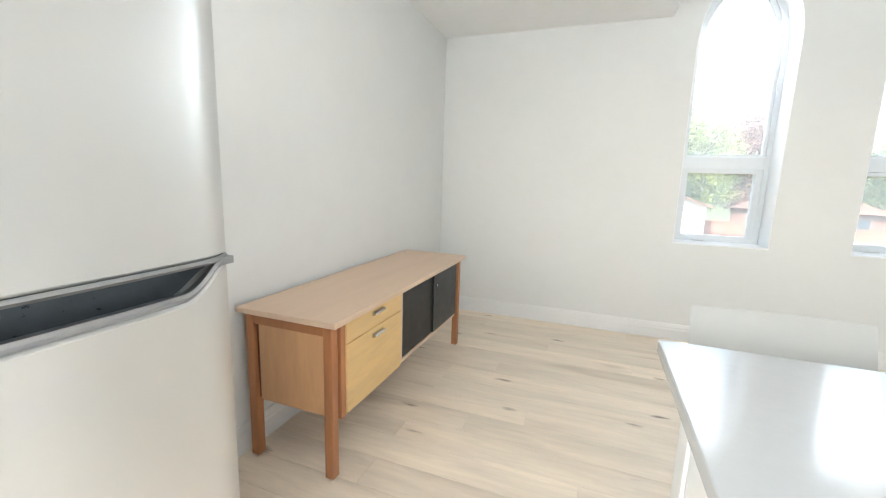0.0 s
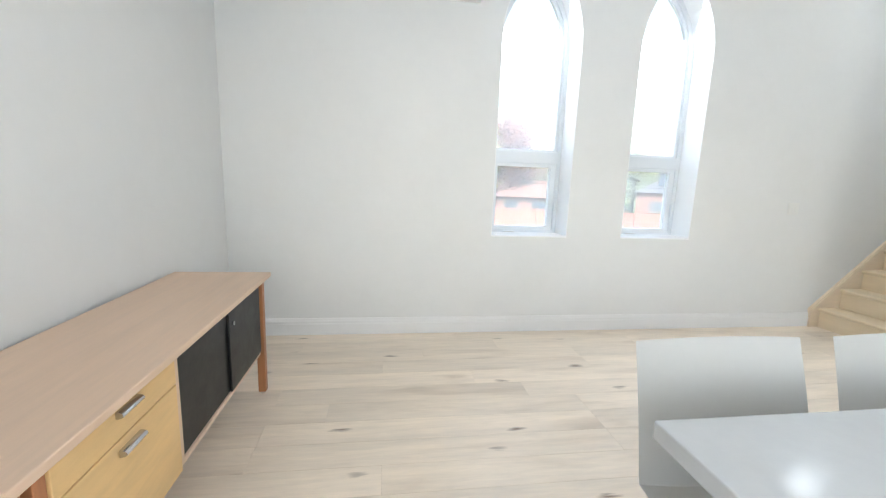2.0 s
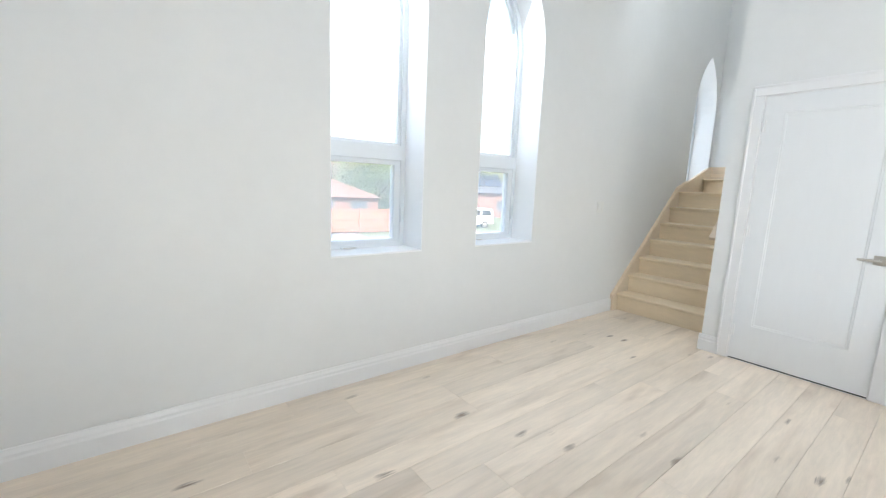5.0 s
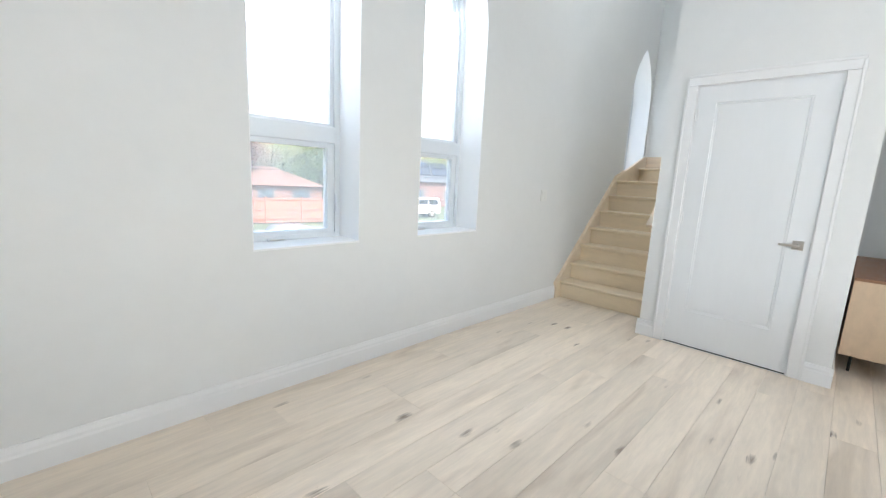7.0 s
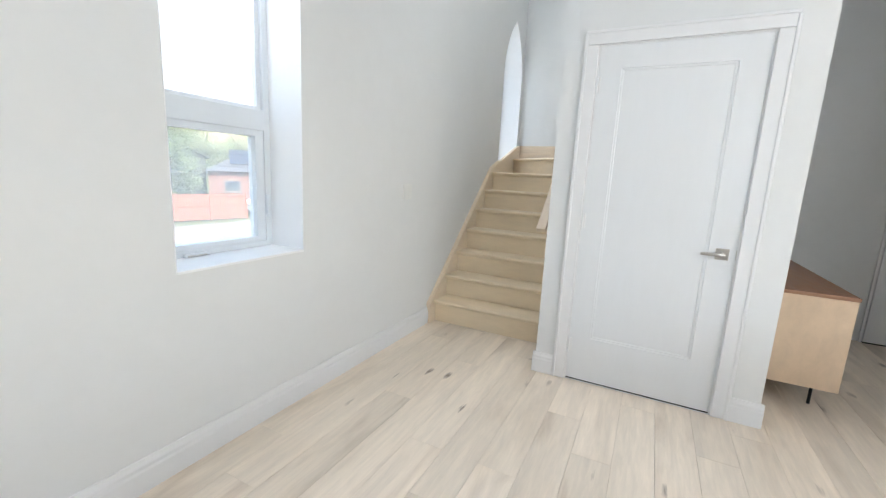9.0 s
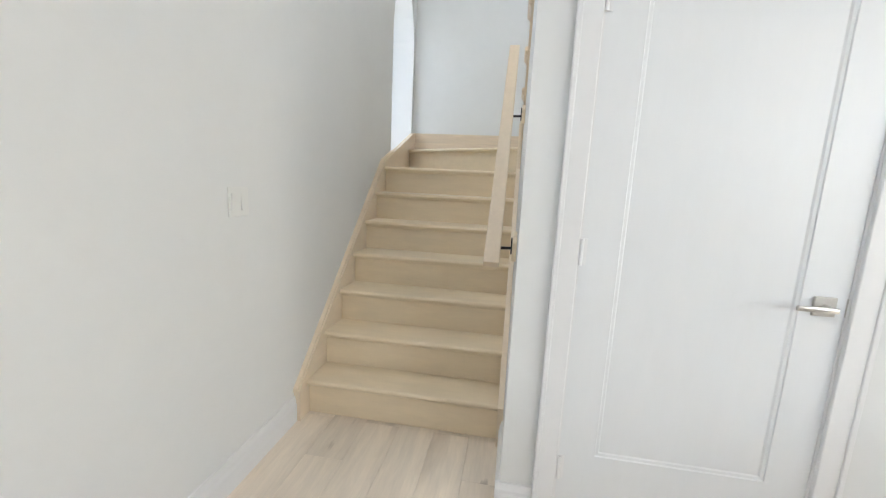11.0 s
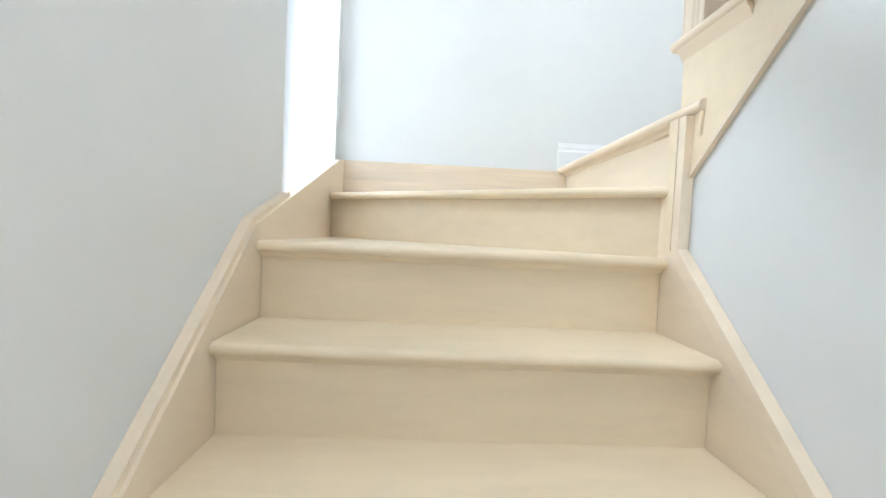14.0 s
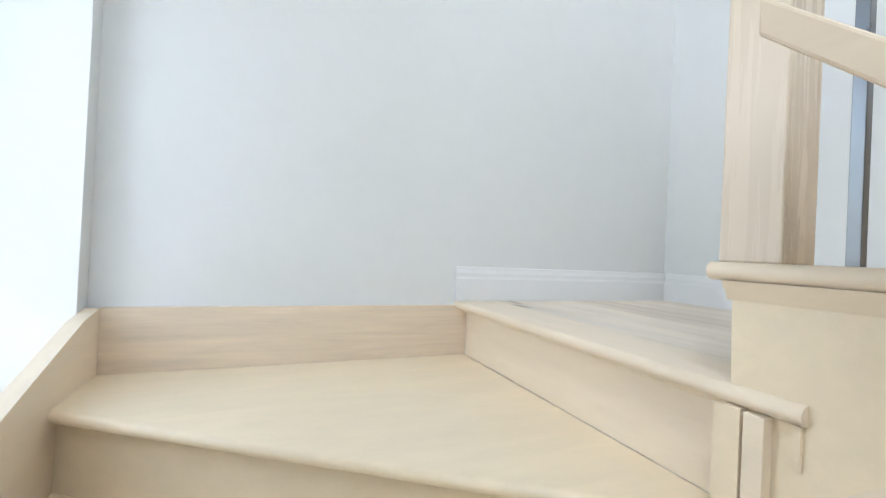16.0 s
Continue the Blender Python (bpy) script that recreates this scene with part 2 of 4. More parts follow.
CARGREY = material("grey_car_paint", (0.30, 0.32, 0.35), 0.25, 0.4, coat=0.6, amount=0.02)
CARGLASS = material("tinted_glass", (0.03, 0.035, 0.04), 0.08, amount=0.02)
RUBBER = material("tyre_rubber", (0.025, 0.025, 0.025), 0.85, amount=0.15)
HOUSETRIM = material("weathered_house_trim", (0.22, 0.21, 0.20), 0.7, amount=0.1)
DARKPANE = material("house_pane", (0.06, 0.075, 0.09), 0.08, amount=0.1)
SOLAR = material("solar_cells", (0.03, 0.034, 0.045), 0.15, amount=0.1)

# ---------------------------------------------------------------- building helpers
ORIGIN = {}


def thing(name, at, label="", category="", group="", kind=""):
    """An Empty at the base of a thing, which parents its parts."""
    ob = new(name)
    ob.empty_display_size = 0.1
    ob.location = at
    ORIGIN[ob] = Vector(at)
    return tagged(ob, label, category, group, kind)


def part(name, bm, mat, parent=None, label="", smooth=False):
    """Links a bmesh, given in world coordinates, as one mesh object under a thing or under a part."""
    base = ORIGIN.get(parent, Vector((0, 0, 0)))
    bmesh.ops.translate(bm, verts=bm.verts, vec=-base)
    bmesh.ops.recalc_face_normals(bm, faces=bm.faces)
    me = bpy.data.meshes.new(name)
    bm.to_mesh(me)
    bm.free()
    me.materials.append(mat)
    if smooth:
        me.shade_smooth()
        me.set_sharp_from_angle(angle=radians(38))
    ob = new(name, me)
    if parent:
        ob.parent = parent
    ORIGIN[ob] = base
    if label:
        ob["label"] = label
    return ob


def soften(bm, edges, size, segments=2):
    if size > 0:
        bmesh.ops.bevel(bm, geom=list(edges), offset=size, segments=segments, profile=0.5, affect="EDGES", clamp_overlap=True)


def box(x0, x1, y0, y1, z0, z1, bevel=0.0, bm=None):
    bm = bm or bmesh.new()
    m = Matrix.Translation(((x0 + x1) / 2, (y0 + y1) / 2, (z0 + z1) / 2)) @ Matrix.Diagonal((abs(x1 - x0), abs(y1 - y0), abs(z1 - z0), 1))
    made = bmesh.ops.create_cube(bm, size=1, matrix=m)["verts"]
    if bevel:
        soften(bm, {e for v in made for e in v.link_edges}, bevel)
    return bm


def prism(points, axis, a, b, bevel=0.0, bm=None):
    """A polygon, given in the two other axes in xyz order, drawn out along an axis from a to b."""
    bm = bm or bmesh.new()

    def at(p, h):
        return {"x": (h, p[0], p[1]), "y": (p[0], h, p[1]), "z": (p[0], p[1], h)}[axis]

    lo, hi = [bm.verts.new(at(p, a)) for p in points], [bm.verts.new(at(p, b)) for p in points]
    faces = [bm.faces.new(lo), bm.faces.new(hi[::-1])]
    for n in range(len(points)):
        faces.append(bm.faces.new((lo[n], hi[n], hi[n - 1], lo[n - 1])))
    bmesh.ops.recalc_face_normals(bm, faces=faces)
    if bevel:
        soften(bm, {e for f in faces for e in f.edges}, bevel)
    return bm


def loft(rings, bm=None, closed=True):
    """Quads between rings of points of equal count, capped at both ends."""
    bm = bm or bmesh.new()
    rows = [[bm.verts.new(p) for p in ring] for ring in rings]
    for r, s in zip(rows, rows[1:]):
        for n in range(len(r)):
            bm.faces.new((r[n - 1], r[n], s[n], s[n - 1]))
    if closed:
        bm.faces.new(rows[0][::-1])
        bm.faces.new(rows[-1])
    return bm


def rod(a, b, radius, sides=12, bm=None, radius_b=None):
    bm = bm or bmesh.new()
    a, b = Vector(a), Vector(b)
    d = b - a
    m = Matrix.Translation((a + b) / 2) @ d.to_track_quat("Z", "Y").to_matrix().to_4x4()
    bmesh.ops.create_cone(bm, cap_ends=True, segments=sides, radius1=radius, radius2=radius if radius_b is None else radius_b, depth=d.length, matrix=m)
    return bm


def structure(ob, label=""):
    return tagged(ob, label, kind="structure")


def arch(cx, half, low, spring, rise, steps=10):
    """The outline of a pointed opening in x and z, from the lower left, round by the apex, to the lower right."""
    r = (half * half + rise * rise) / (2 * half)
    left = []
    for n in range(steps + 1):
        z = rise * math.sin(n / steps * math.pi / 2) if n < steps else rise
        left.append((cx - (math.sqrt(max(r * r - z * z, 0)) - (r - half)), spring + z))
    right = [(2 * cx - x, z) for x, z in left[:-1]][::-1]
    return [(cx - half, low), *left, *right, (cx + half, low)]


# ---------------------------------------------------------------- plan
WY = 4.93            # inner face of the window wall
WT = 0.36            # its thickness
LX = 0.13            # inner face of the left wall
EX = 7.715           # end wall of the stair
DX, DY0, DY1 = 5.09, 2.634, 3.871   # front of the closet under the upper flight
SILL, SPRING, RISE = 0.840, 2.40, 0.655
WINDOWS = (2.551, 3.721, 7.328)
HALVES = (0.334, 0.334, 0.328)
TOP = 3.2            # ceiling of the room
SHAFT = 5.3          # ceiling above the stair
H, RUN, N1 = 0.191, 0.2061, 5.5228   # rise, run, first nosing
Z8, Z9, Z10 = 1.518, 1.706, 1.881    # winder, landing, first upper tread
SY0, SY1 = 3.897, 4.8966              # treads between the two skirt boards
SW3 = 1.40           # sill of the stair window


# ---------------------------------------------------------------- structure
def wall_with_holes(name, outline, holes, axis, a, b, mat):
    """A flat wall with openings that go through it."""
    bm = bmesh.new()
    edges = []

    def at(p, h):
        return {"x": (h, p[0], p[1]), "y": (p[0], h, p[1])}[axis]

    for loop in (outline, *holes):
        vs = [bm.verts.new(at(p, a)) for p in loop]
        edges += [bm.edges.new((vs[n - 1], vs[n])) for n in range(len(vs))]
    made = bmesh.ops.triangle_fill(bm, use_beauty=True, use_dissolve=False, edges=edges)
    faces = [f for f in made["geom"] if isinstance(f, bmesh.types.BMFace)]
    out = bmesh.ops.extrude_face_region(bm, geom=faces)
    step = Vector(at((0, 0), b)) - Vector(at((0, 0), a))
    bmesh.ops.translate(bm, verts=[v for v in out["geom"] if isinstance(v, bmesh.types.BMVert)], vec=step)
    return structure(part(name, bm, mat))


# The last, square hole is unseen, added for the upper fill lamp.
wall_window = wall_with_holes(
    "wall_window", [(-0.25, -0.3), (8.1, -0.3), (8.1, SHAFT + 0.1), (-0.25, SHAFT + 0.1)],
    [arch(cx, half, low, SPRING, RISE) for cx, half, low in zip(WINDOWS, HALVES, (SILL, SILL, SW3))] + [[(5.12, 3.5), (6.12, 3.5), (6.12, 4.9), (5.12, 4.9)]],
    "y", WY, WY + WT, WALL)
wall_window["label"] = "white painted plaster wall with pointed window openings"

# The hole is an added opening for the side fill lamp, out of view.
wall_left = wall_with_holes("wall_left", [(-1.9, -0.3), (WY, -0.3), (WY, TOP), (-1.9, TOP)], [[(-1.4, 1.75), (0.6, 1.75), (0.6, 2.55), (-1.4, 2.55)]],
                            "x", -0.25, LX, WALL)
wall_left["label"] = "white painted plaster wall beside the credenza"
# Both holes are added, unseen openings for the back fill lamps.
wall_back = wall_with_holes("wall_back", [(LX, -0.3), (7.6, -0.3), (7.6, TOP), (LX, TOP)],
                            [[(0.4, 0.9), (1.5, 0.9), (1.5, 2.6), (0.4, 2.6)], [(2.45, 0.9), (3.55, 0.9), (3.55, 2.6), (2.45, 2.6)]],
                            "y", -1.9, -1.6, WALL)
# Unseen walls added to keep fill light off the corridor; hole for a lamp.
structure(part("wall_corridor", box(4.72, 7.25, 0.45, 0.60, 0, TOP), WALL), "unseen white wall added to keep light off the side corridor")
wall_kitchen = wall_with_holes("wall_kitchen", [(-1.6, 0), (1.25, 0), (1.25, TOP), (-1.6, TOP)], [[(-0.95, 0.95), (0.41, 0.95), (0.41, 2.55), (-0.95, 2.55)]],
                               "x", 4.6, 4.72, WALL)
wall_kitchen["label"] = "unseen white wall added to block light, with an opening for a fill lamp"
structure(part("wall_corridor_end", box(7.25, 7.40, -1.6, DY0, -0.3, TOP), WALL), "grey-shaded wall at the end of the corridor")
structure(part("wall_end", box(EX, EX + 0.25, DY0, WY, -0.3, SHAFT), WALL), "white wall at the head of the stair")
structure(part("wall_landing", box(DX + 0.11, EX, DY0, 2.85, -0.02, SHAFT), WALL), "white wall beside the landing")
wall_closet = wall_with_holes(
    "wall_closet", [(DY0, 0), (DY1, 0), (DY1, SHAFT), (DY0, SHAFT)], [[(2.842, 0.0005), (2.842, 2.062), (3.682, 2.062), (3.682, 0.0005)]],
    "x", DX, DX + 0.108, WALL)
wall_closet["label"] = "white closet wall with a panelled door"
AP = 0.928           # slope of the lower edge of the upper flight's string
wall_stair = part("wall_stair", prism([(DX + 0.108, 0), (6.79, 0), (6.79, 1.485), (6.724, 1.545), (5.22, 1.545 + 1.504 * AP), (5.198, SHAFT), (DX + 0.108, SHAFT)],
                                      "y", 3.752, DY1), WALL)
structure(wall_stair, "white wall beside the stair below the upper flight")
structure(part("wall_over_stair", box(5.0, DX, DY1, WY, TOP, SHAFT), WALL), "white wall over the foot of the stair")
structure(part("wall_over_room", box(4.95, DX, DY0, DY1, TOP, SHAFT), WALL), "white wall above the closet")
structure(part("ceiling", box(-0.25, DX, -1.9, WY, TOP, TOP + 0.12), CEIL), "plain white ceiling of the room")
structure(part("ceiling_corridor", box(DX, 7.4, -1.9, DY0, TOP, TOP + 0.12), CEIL), "plain white corridor ceiling")
structure(part("ceiling_stair", box(5.0, 8.0, DY0, WY, SHAFT, SHAFT + 0.12), CEIL), "plain white ceiling over the stair")
structure(part("bulkhead", box(LX, 2.03, -1.6, WY, 2.62, TOP, 0.004), CEIL), "white boxed bulkhead under the ceiling")

floor = structure(part("floor", box(-0.1, EX, -1.6, WY, -0.06, -0.016), SUBFLOOR), "wide pale oak plank floor with dark knots")


BASEPROFILE = [(0, 0), (0.017, 0), (0.017, 0.088), (0.0135, 0.098), (0.0135, 0.112), (0.009, 0.124), (0.006, 0.136), (0, 0.138)]


def baseboard(axis, a, b, plane, sign, z=0.0, name="baseboard", scale=1.0):
    """A moulded skirting along x or y at a wall's plane; sign: the way that it stands proud."""
    pts = [(plane + sign * d, z + h * scale) for d, h in BASEPROFILE]
    ob = part(name, prism(pts, axis, a, b), TRIM)
    return structure(ob, "white moulded wooden baseboard")


baseboard("x", LX + 0.017, 5.468, WY, -1)
baseboard("y", -1.6, WY, LX, 1)
baseboard("y", 3.745, DY1 + 0.017, DX, -1)
baseboard("y", DY0 - 0.017, 2.778, DX, -1)
baseboard("x", DX, 5.49, DY1, 1)
baseboard("x", DX, 7.25, DY0, -1)
baseboard("y", 1.62, DY0 - 0.017, 7.25, -1)
baseboard("y", 2.85, 3.896, EX, -1, Z9, scale=0.88)
baseboard("x", 6.85, EX - 0.017, 2.85, 1, Z9, scale=0.88)


# ---------------------------------------------------------------- windows
def ring_prism(outer, inner, y0, y1, bm=None):
    """A frame between two outlines of equal count in x and z, from y0 to y1."""
    bm = bm or bmesh.new()
    rows = [[bm.verts.new((x, y, z)) for x, z in pts] for pts, y in ((outer, y0), (inner, y0), (inner, y1), (outer, y1))]
    for k in range(4):
        r, s = rows[k], rows[(k + 1) % 4]
        for n in range(len(r)):
            bm.faces.new((r[n - 1], r[n], s[n], s[n - 1]))
    return bm


def pointed_window(name, cx, half, low, tall):
    """A vinyl window in a pointed opening: a fixed arched pane over a small awning sash."""
    y0 = WY + 0.235
    w = thing(name, (cx, y0, low), "white vinyl pointed arch window with a crank sash below", kind="structure")
    f, t0, t1 = 0.040, low + 0.62, low + 0.725
    outer, inner = arch(cx, half, low, SPRING, RISE), arch(cx, half - f, low + f * 0.9, SPRING, RISE - f * 1.5)
    part("window_frame", ring_prism(outer, inner, y0, y0 + 0.09), VINYL, w)
    if tall:
        part("transom", box(cx - half + f, cx + half - f, y0 - 0.004, y0 + 0.086, t0, t1, 0.004), VINYL, w)
        o2, i2 = arch(cx, half - f - 0.001, t1 + 0.001, SPRING, RISE - f * 1.5 - 0.001), arch(cx, half - f - 0.024, t1 + 0.016, SPRING, RISE - f * 1.5 - 0.045)
        part("glazing_bead", ring_prism(o2, i2, y0 + 0.02, y0 + 0.06), VINYL, w)
        s = 0.05
        a, b = cx - half + f + 0.0004, cx + half - f - 0.0004
        c, d = low + f * 0.9 + 0.0004, t0 - 0.0004
        o3, i3 = [(a, c), (a, d), (b, d), (b, c)], [(a + s, c + s * 0.5), (a + s, d - s * 0.6), (b - s, d - s * 0.6), (b - s, c + s * 0.5)]
        sash = part("sash", ring_prism(o3, i3, y0 + 0.008, y0 + 0.066), VINYL, w)
        pane = part("pane", box(a + s - 0.004, b - s + 0.004, y0 + 0.036, y0 + 0.041, c + s * 0.5 - 0.004, d - s * 0.6 + 0.004), GLASS, sash)
        pane.visible_shadow = False
        top = part("pane", prism([(x, z) for x, z in arch(cx, half - f - 0.026, t1 + 0.012, SPRING, RISE - f * 1.5 - 0.04)], "y", y0 + 0.036, y0 + 0.041), GLASS, w)
        top.visible_shadow = False
        crank = part("crank_cover", box(cx - 0.17, cx - 0.05, y0 - 0.022, y0, low + 0.006, low + 0.024, 0.005), VINYL, w, "white folded window crank")
        part("crank_handle", box(cx - 0.16, cx - 0.07, y0 - 0.034, y0 - 0.024, low + 0.012, low + 0.019, 0.003), NICKEL, crank)
        part("sash_lock", box(cx + half - 0.046, cx + half - 0.03, y0 - 0.02, y0, low + 0.18, low + 0.29, 0.005), VINYL, w)
    else:
        top = part("pane", prism(arch(cx, half - f - 0.006, low + f, SPRING, RISE - f * 1.5 - 0.01), "y", y0 + 0.036, y0 + 0.041), GLASS, w)
        top.visible_shadow = False
    # Added liner; its lighter colour, shared by the sill, brightens the reveal.
    part("window_return", ring_prism(arch(cx, half - 0.0005, low + 0.0005, SPRING, RISE - 0.0005), arch(cx, half - 0.005, low + 0.0055, SPRING, RISE - 0.009), WY - 0.001, y0 - 0.0005), LITREVEAL, w, "added white liner, coloured lighter to look lit")
    part("window_sill", box(cx - half + 0.002, cx + half - 0.002, WY - 0.004, y0 - 0.001, low - 0.004, low + 0.008, 0.002), LITREVEAL, w)
    return w


for n, cx in enumerate(WINDOWS):
    pointed_window(f"window_{n + 1}", cx, HALVES[n], SW3 if n == 2 else SILL, n < 2)


# ---------------------------------------------------------------- stairs
def nosing(n):
    return N1 + RUN * (n - 1)


TT = 0.027


def tread_profile(front, z, back):
    """Side view of a tread with a round nose and a cove below it."""
    r = TT / 2
    nose = [(front + r - r * math.sin(a), z - r + r * math.cos(a)) for a in [math.pi * k / 8 for k in range(9)]]
    return [(back, z), *nose, (front + 0.030, z - TT), (back, z - TT)]


stair = thing("staircase", (6.4, 4.4, 0), "pale maple box stair with winder steps and round nosings", "staircase")
for n in range(1, 7):
    part("tread", prism(tread_profile(nosing(n), n * H, nosing(n + 1) + 0.03), "y", SY0 + 0.001, SY1 - 0.001), MAPLE, stair, smooth=True)
for n in range(1, 8):
    low = (n - 1) * H if n > 1 else -0.002
    part("riser", box(nosing(n) + 0.030, nosing(n) + 0.048, SY0 + 0.001, SY1 - 0.001, low, n * H - TT), MAPLE, stair)
    part("cove_moulding", prism([(nosing(n) + 0.018, n * H - TT), (nosing(n) + 0.030, n * H - TT), (nosing(n) + 0.030, n * H - TT - 0.014), (nosing(n) + 0.024, n * H - TT - 0.009)],
                                "y", SY0 + 0.001, SY1 - 0.001), MAPLE, stair)


def round_edge(bm, ends):
    """Rounds the long upper and lower edges between two plan points."""
    a, b = Vector((*ends[0], 0)), Vector((*ends[1], 0))
    pick = []
    for e in bm.edges:
        p, q = (Vector((v.co.x, v.co.y, 0)) for v in e.verts)
        if min((p - a).length + (q - b).length, (p - b).length + (q - a).length) < 1e-3:
            pick.append(e)
    soften(bm, pick, TT * 0.48, 4)
    return bm


W7 = [(nosing(7), SY0), (nosing(7), SY1), (7.52, SY1), (6.83, SY0)]
part("tread", round_edge(prism(W7, "z", 7 * H - TT, 7 * H), (W7[0], W7[1])), MAPLE, stair, smooth=True)
WA, WB = Vector((7.449, SY1)), Vector((6.772, SY0))
W8 = [tuple(WB), tuple(WA), (EX - 0.021, SY1), (EX - 0.021, 3.855), (6.775, 3.855)]
part("tread", round_edge(prism(W8, "z", Z8 - TT, Z8), (WA, WB)), MAPLE, stair, "kite-shaped winder tread", smooth=True)
wn8 = Vector((WA.y - WB.y, -(WA.x - WB.x))).normalized()
along8 = (WA - WB).normalized()
R8 = [WA + along8 * 0.05 + wn8 * 0.030, WA + along8 * 0.05 + wn8 * 0.048, WB + wn8 * 0.048, WB + wn8 * 0.030]
part("riser", prism([tuple(p) for p in R8], "z", 7 * H, Z8 - TT), MAPLE, stair)
part("riser", box(6.765, EX - 0.021, 3.835, 3.853, Z8, Z9 - TT), MAPLE_LONG, stair)
part("landing_nosing", prism([(y, z) for y, z in [(3.735, Z9)] + [(SY0 - TT / 2 - 0.001 + TT / 2 * math.sin(a), Z9 - TT / 2 + TT / 2 * math.cos(a)) for a in [math.pi * k / 8 for k in range(9)]] + [(3.735, Z9 - TT)]],
                             "x", 6.684, EX - 0.002), MAPLE_LONG, stair, smooth=True)
part("cove_moulding", prism([(3.853, Z9 - TT), (3.868, Z9 - TT), (3.862, Z9 - TT - 0.012), (3.853, Z9 - TT - 0.016)], "x", 6.775, EX - 0.021), MAPLE_LONG, stair)
part("moulding_return", prism([(3.8815, Z9 - TT), (3.888, Z9 - TT), (3.888, Z9 - 0.070), (3.884, Z9 - 0.086), (3.8815, Z9 - 0.066)], "x", 6.688, 6.697), MAPLE, stair, "loose strip of nosing moulding")

slope = H / RUN


def over(x, d):
    return H + (x - N1) * slope + d


LEFT = [(5.455, 0.0), (5.455, over(5.455, 0.040)), (6.757, over(6.757, 0.040)), (7.600, 1.672), (EX - 0.021, 1.690), (EX - 0.021, 1.30), (6.9, 1.0), (5.90, 0.0)]
part("skirt_board", prism(LEFT, "y", SY1, WY - 0.0005), MAPLE_LONG, stair)
CAP = [(5.447, over(5.455, 0.030)), (5.447, over(5.447, 0.058)), (6.754, over(6.754, 0.058)), (7.000, 1.474), (7.000, 1.4585), (6.757, over(6.757, 0.0402)), (5.456, over(5.456, 0.0402)), (5.456, over(5.455, 0.030))]
part("skirt_moulding", prism(CAP, "y", SY1 + 0.008, WY - 0.001), MAPLE_LONG, stair)
part("skirt_board", prism([(3.8535, Z8), (SY1, Z8), (SY1, 1.690), (3.8535, 1.690)], "x", EX - 0.020, EX - 0.0005, 0.0), MAPLE_SKIRT, stair, "grained maple skirting on the winder")
RIGHT = [(5.49, 0.0), (5.49, over(5.49, 0.048)), (6.752, over(6.752, 0.030)), (6.752, Z9 - TT), (6.775, Z9 - TT), (6.775, Z8 - TT - 0.001), (6.87, Z8 - TT - 0.001), (6.87, 1.0), (5.9, 0.0)]
part("skirt_board", prism(RIGHT, "y", DY1 + 0.0005, SY0), MAPLE_LONG, stair)
part("skirt_moulding", prism([(5.48, over(5.48, 0.024)), (5.48, over(5.48, 0.055)), (6.722, over(6.722, 0.060)), (6.722, Z9 - TT - 0.002), (6.748, Z9 - TT - 0.002), (6.748, over(6.748, 0.012))],
                             "y", DY1 + 0.001, SY0 + 0.003, 0.001), MAPLE_LONG, stair)
part("corner_strip", box(6.752, 6.788, SY0 + 0.0005, SY0 + 0.0028, 7 * H + 0.02, Z9 - TT - 0.001), MAPLE, stair)

landing = structure(part("landing_floor", box(6.60, EX, 2.85, 3.735, Z9 - 0.10, Z9 - 0.016), SUBFLOOR), "pale knotty oak landing floor")

# upper flight, which climbs back over the closet
upper = thing("upper_staircase", (6.2, 3.4, Z9), "pale maple upper stair with a cut string and return nosings", "staircase")
U1 = 6.807


def up(n):
    return U1 - RUN * (n - 10)


def up_z(n):
    return Z9 if n < 10 else Z10 + (n - 10) * H


string = [(6.772, 1.505), (6.726, 1.530), (5.21, 1.530 + (6.726 - 5.21) * AP)]
for n in range(17, 9, -1):
    string += [(max(up(n + 1) - 0.026, 5.21), up_z(n) - TT), (up(n) - 0.026, up_z(n) - TT)]
string = [p for k, p in enumerate(string) if k < 3 or p[0] > 5.21]
string.insert(3, (5.21, string[3][1]))
part("string_board", prism(string, "y", 3.858, 3.881), MAPLE, upper)
part("string_edge", prism([(6.728, 1.526), (5.21, 1.526 + (6.728 - 5.21) * AP), (5.21, 1.539 + (6.728 - 5.21) * AP), (6.728, 1.539)], "y", 3.8715, 3.8845), MAPLE_LONG, upper)
for n in range(10, 18):
    z = up_z(n)
    part("riser", box(up(n) - 0.046, up(n) - 0.028, 2.852, 3.857, up_z(n - 1), z - TT), MAPLE, upper)
    pts = [(2 * up(n) - x, h) for x, h in tread_profile(up(n), z, up(n) + RUN + 0.03)]
    part("tread", prism(pts, "y", 2.852, 3.878), MAPLE, upper, smooth=True)
    r = TT / 2
    side = [(3.8785, z)] + [(3.888 + r * math.sin(a), z - r + r * math.cos(a)) for a in [math.pi * k / 8 for k in range(9)]] + [(3.8785, z - TT)]
    ret = part("return_nosing", prism(side, "x", up(n + 1) - 0.054, up(n), 0.0), MAPLE_LONG, upper, smooth=True)
    part("cove_moulding", prism([(3.8815, z - TT), (3.896, z - TT), (3.893, z - TT - 0.008), (3.887, z - TT - 0.014), (3.8815, z - TT - 0.028)], "x", up(n + 1) - 0.036, up(n) - 0.020), MAPLE_LONG, ret, smooth=True)

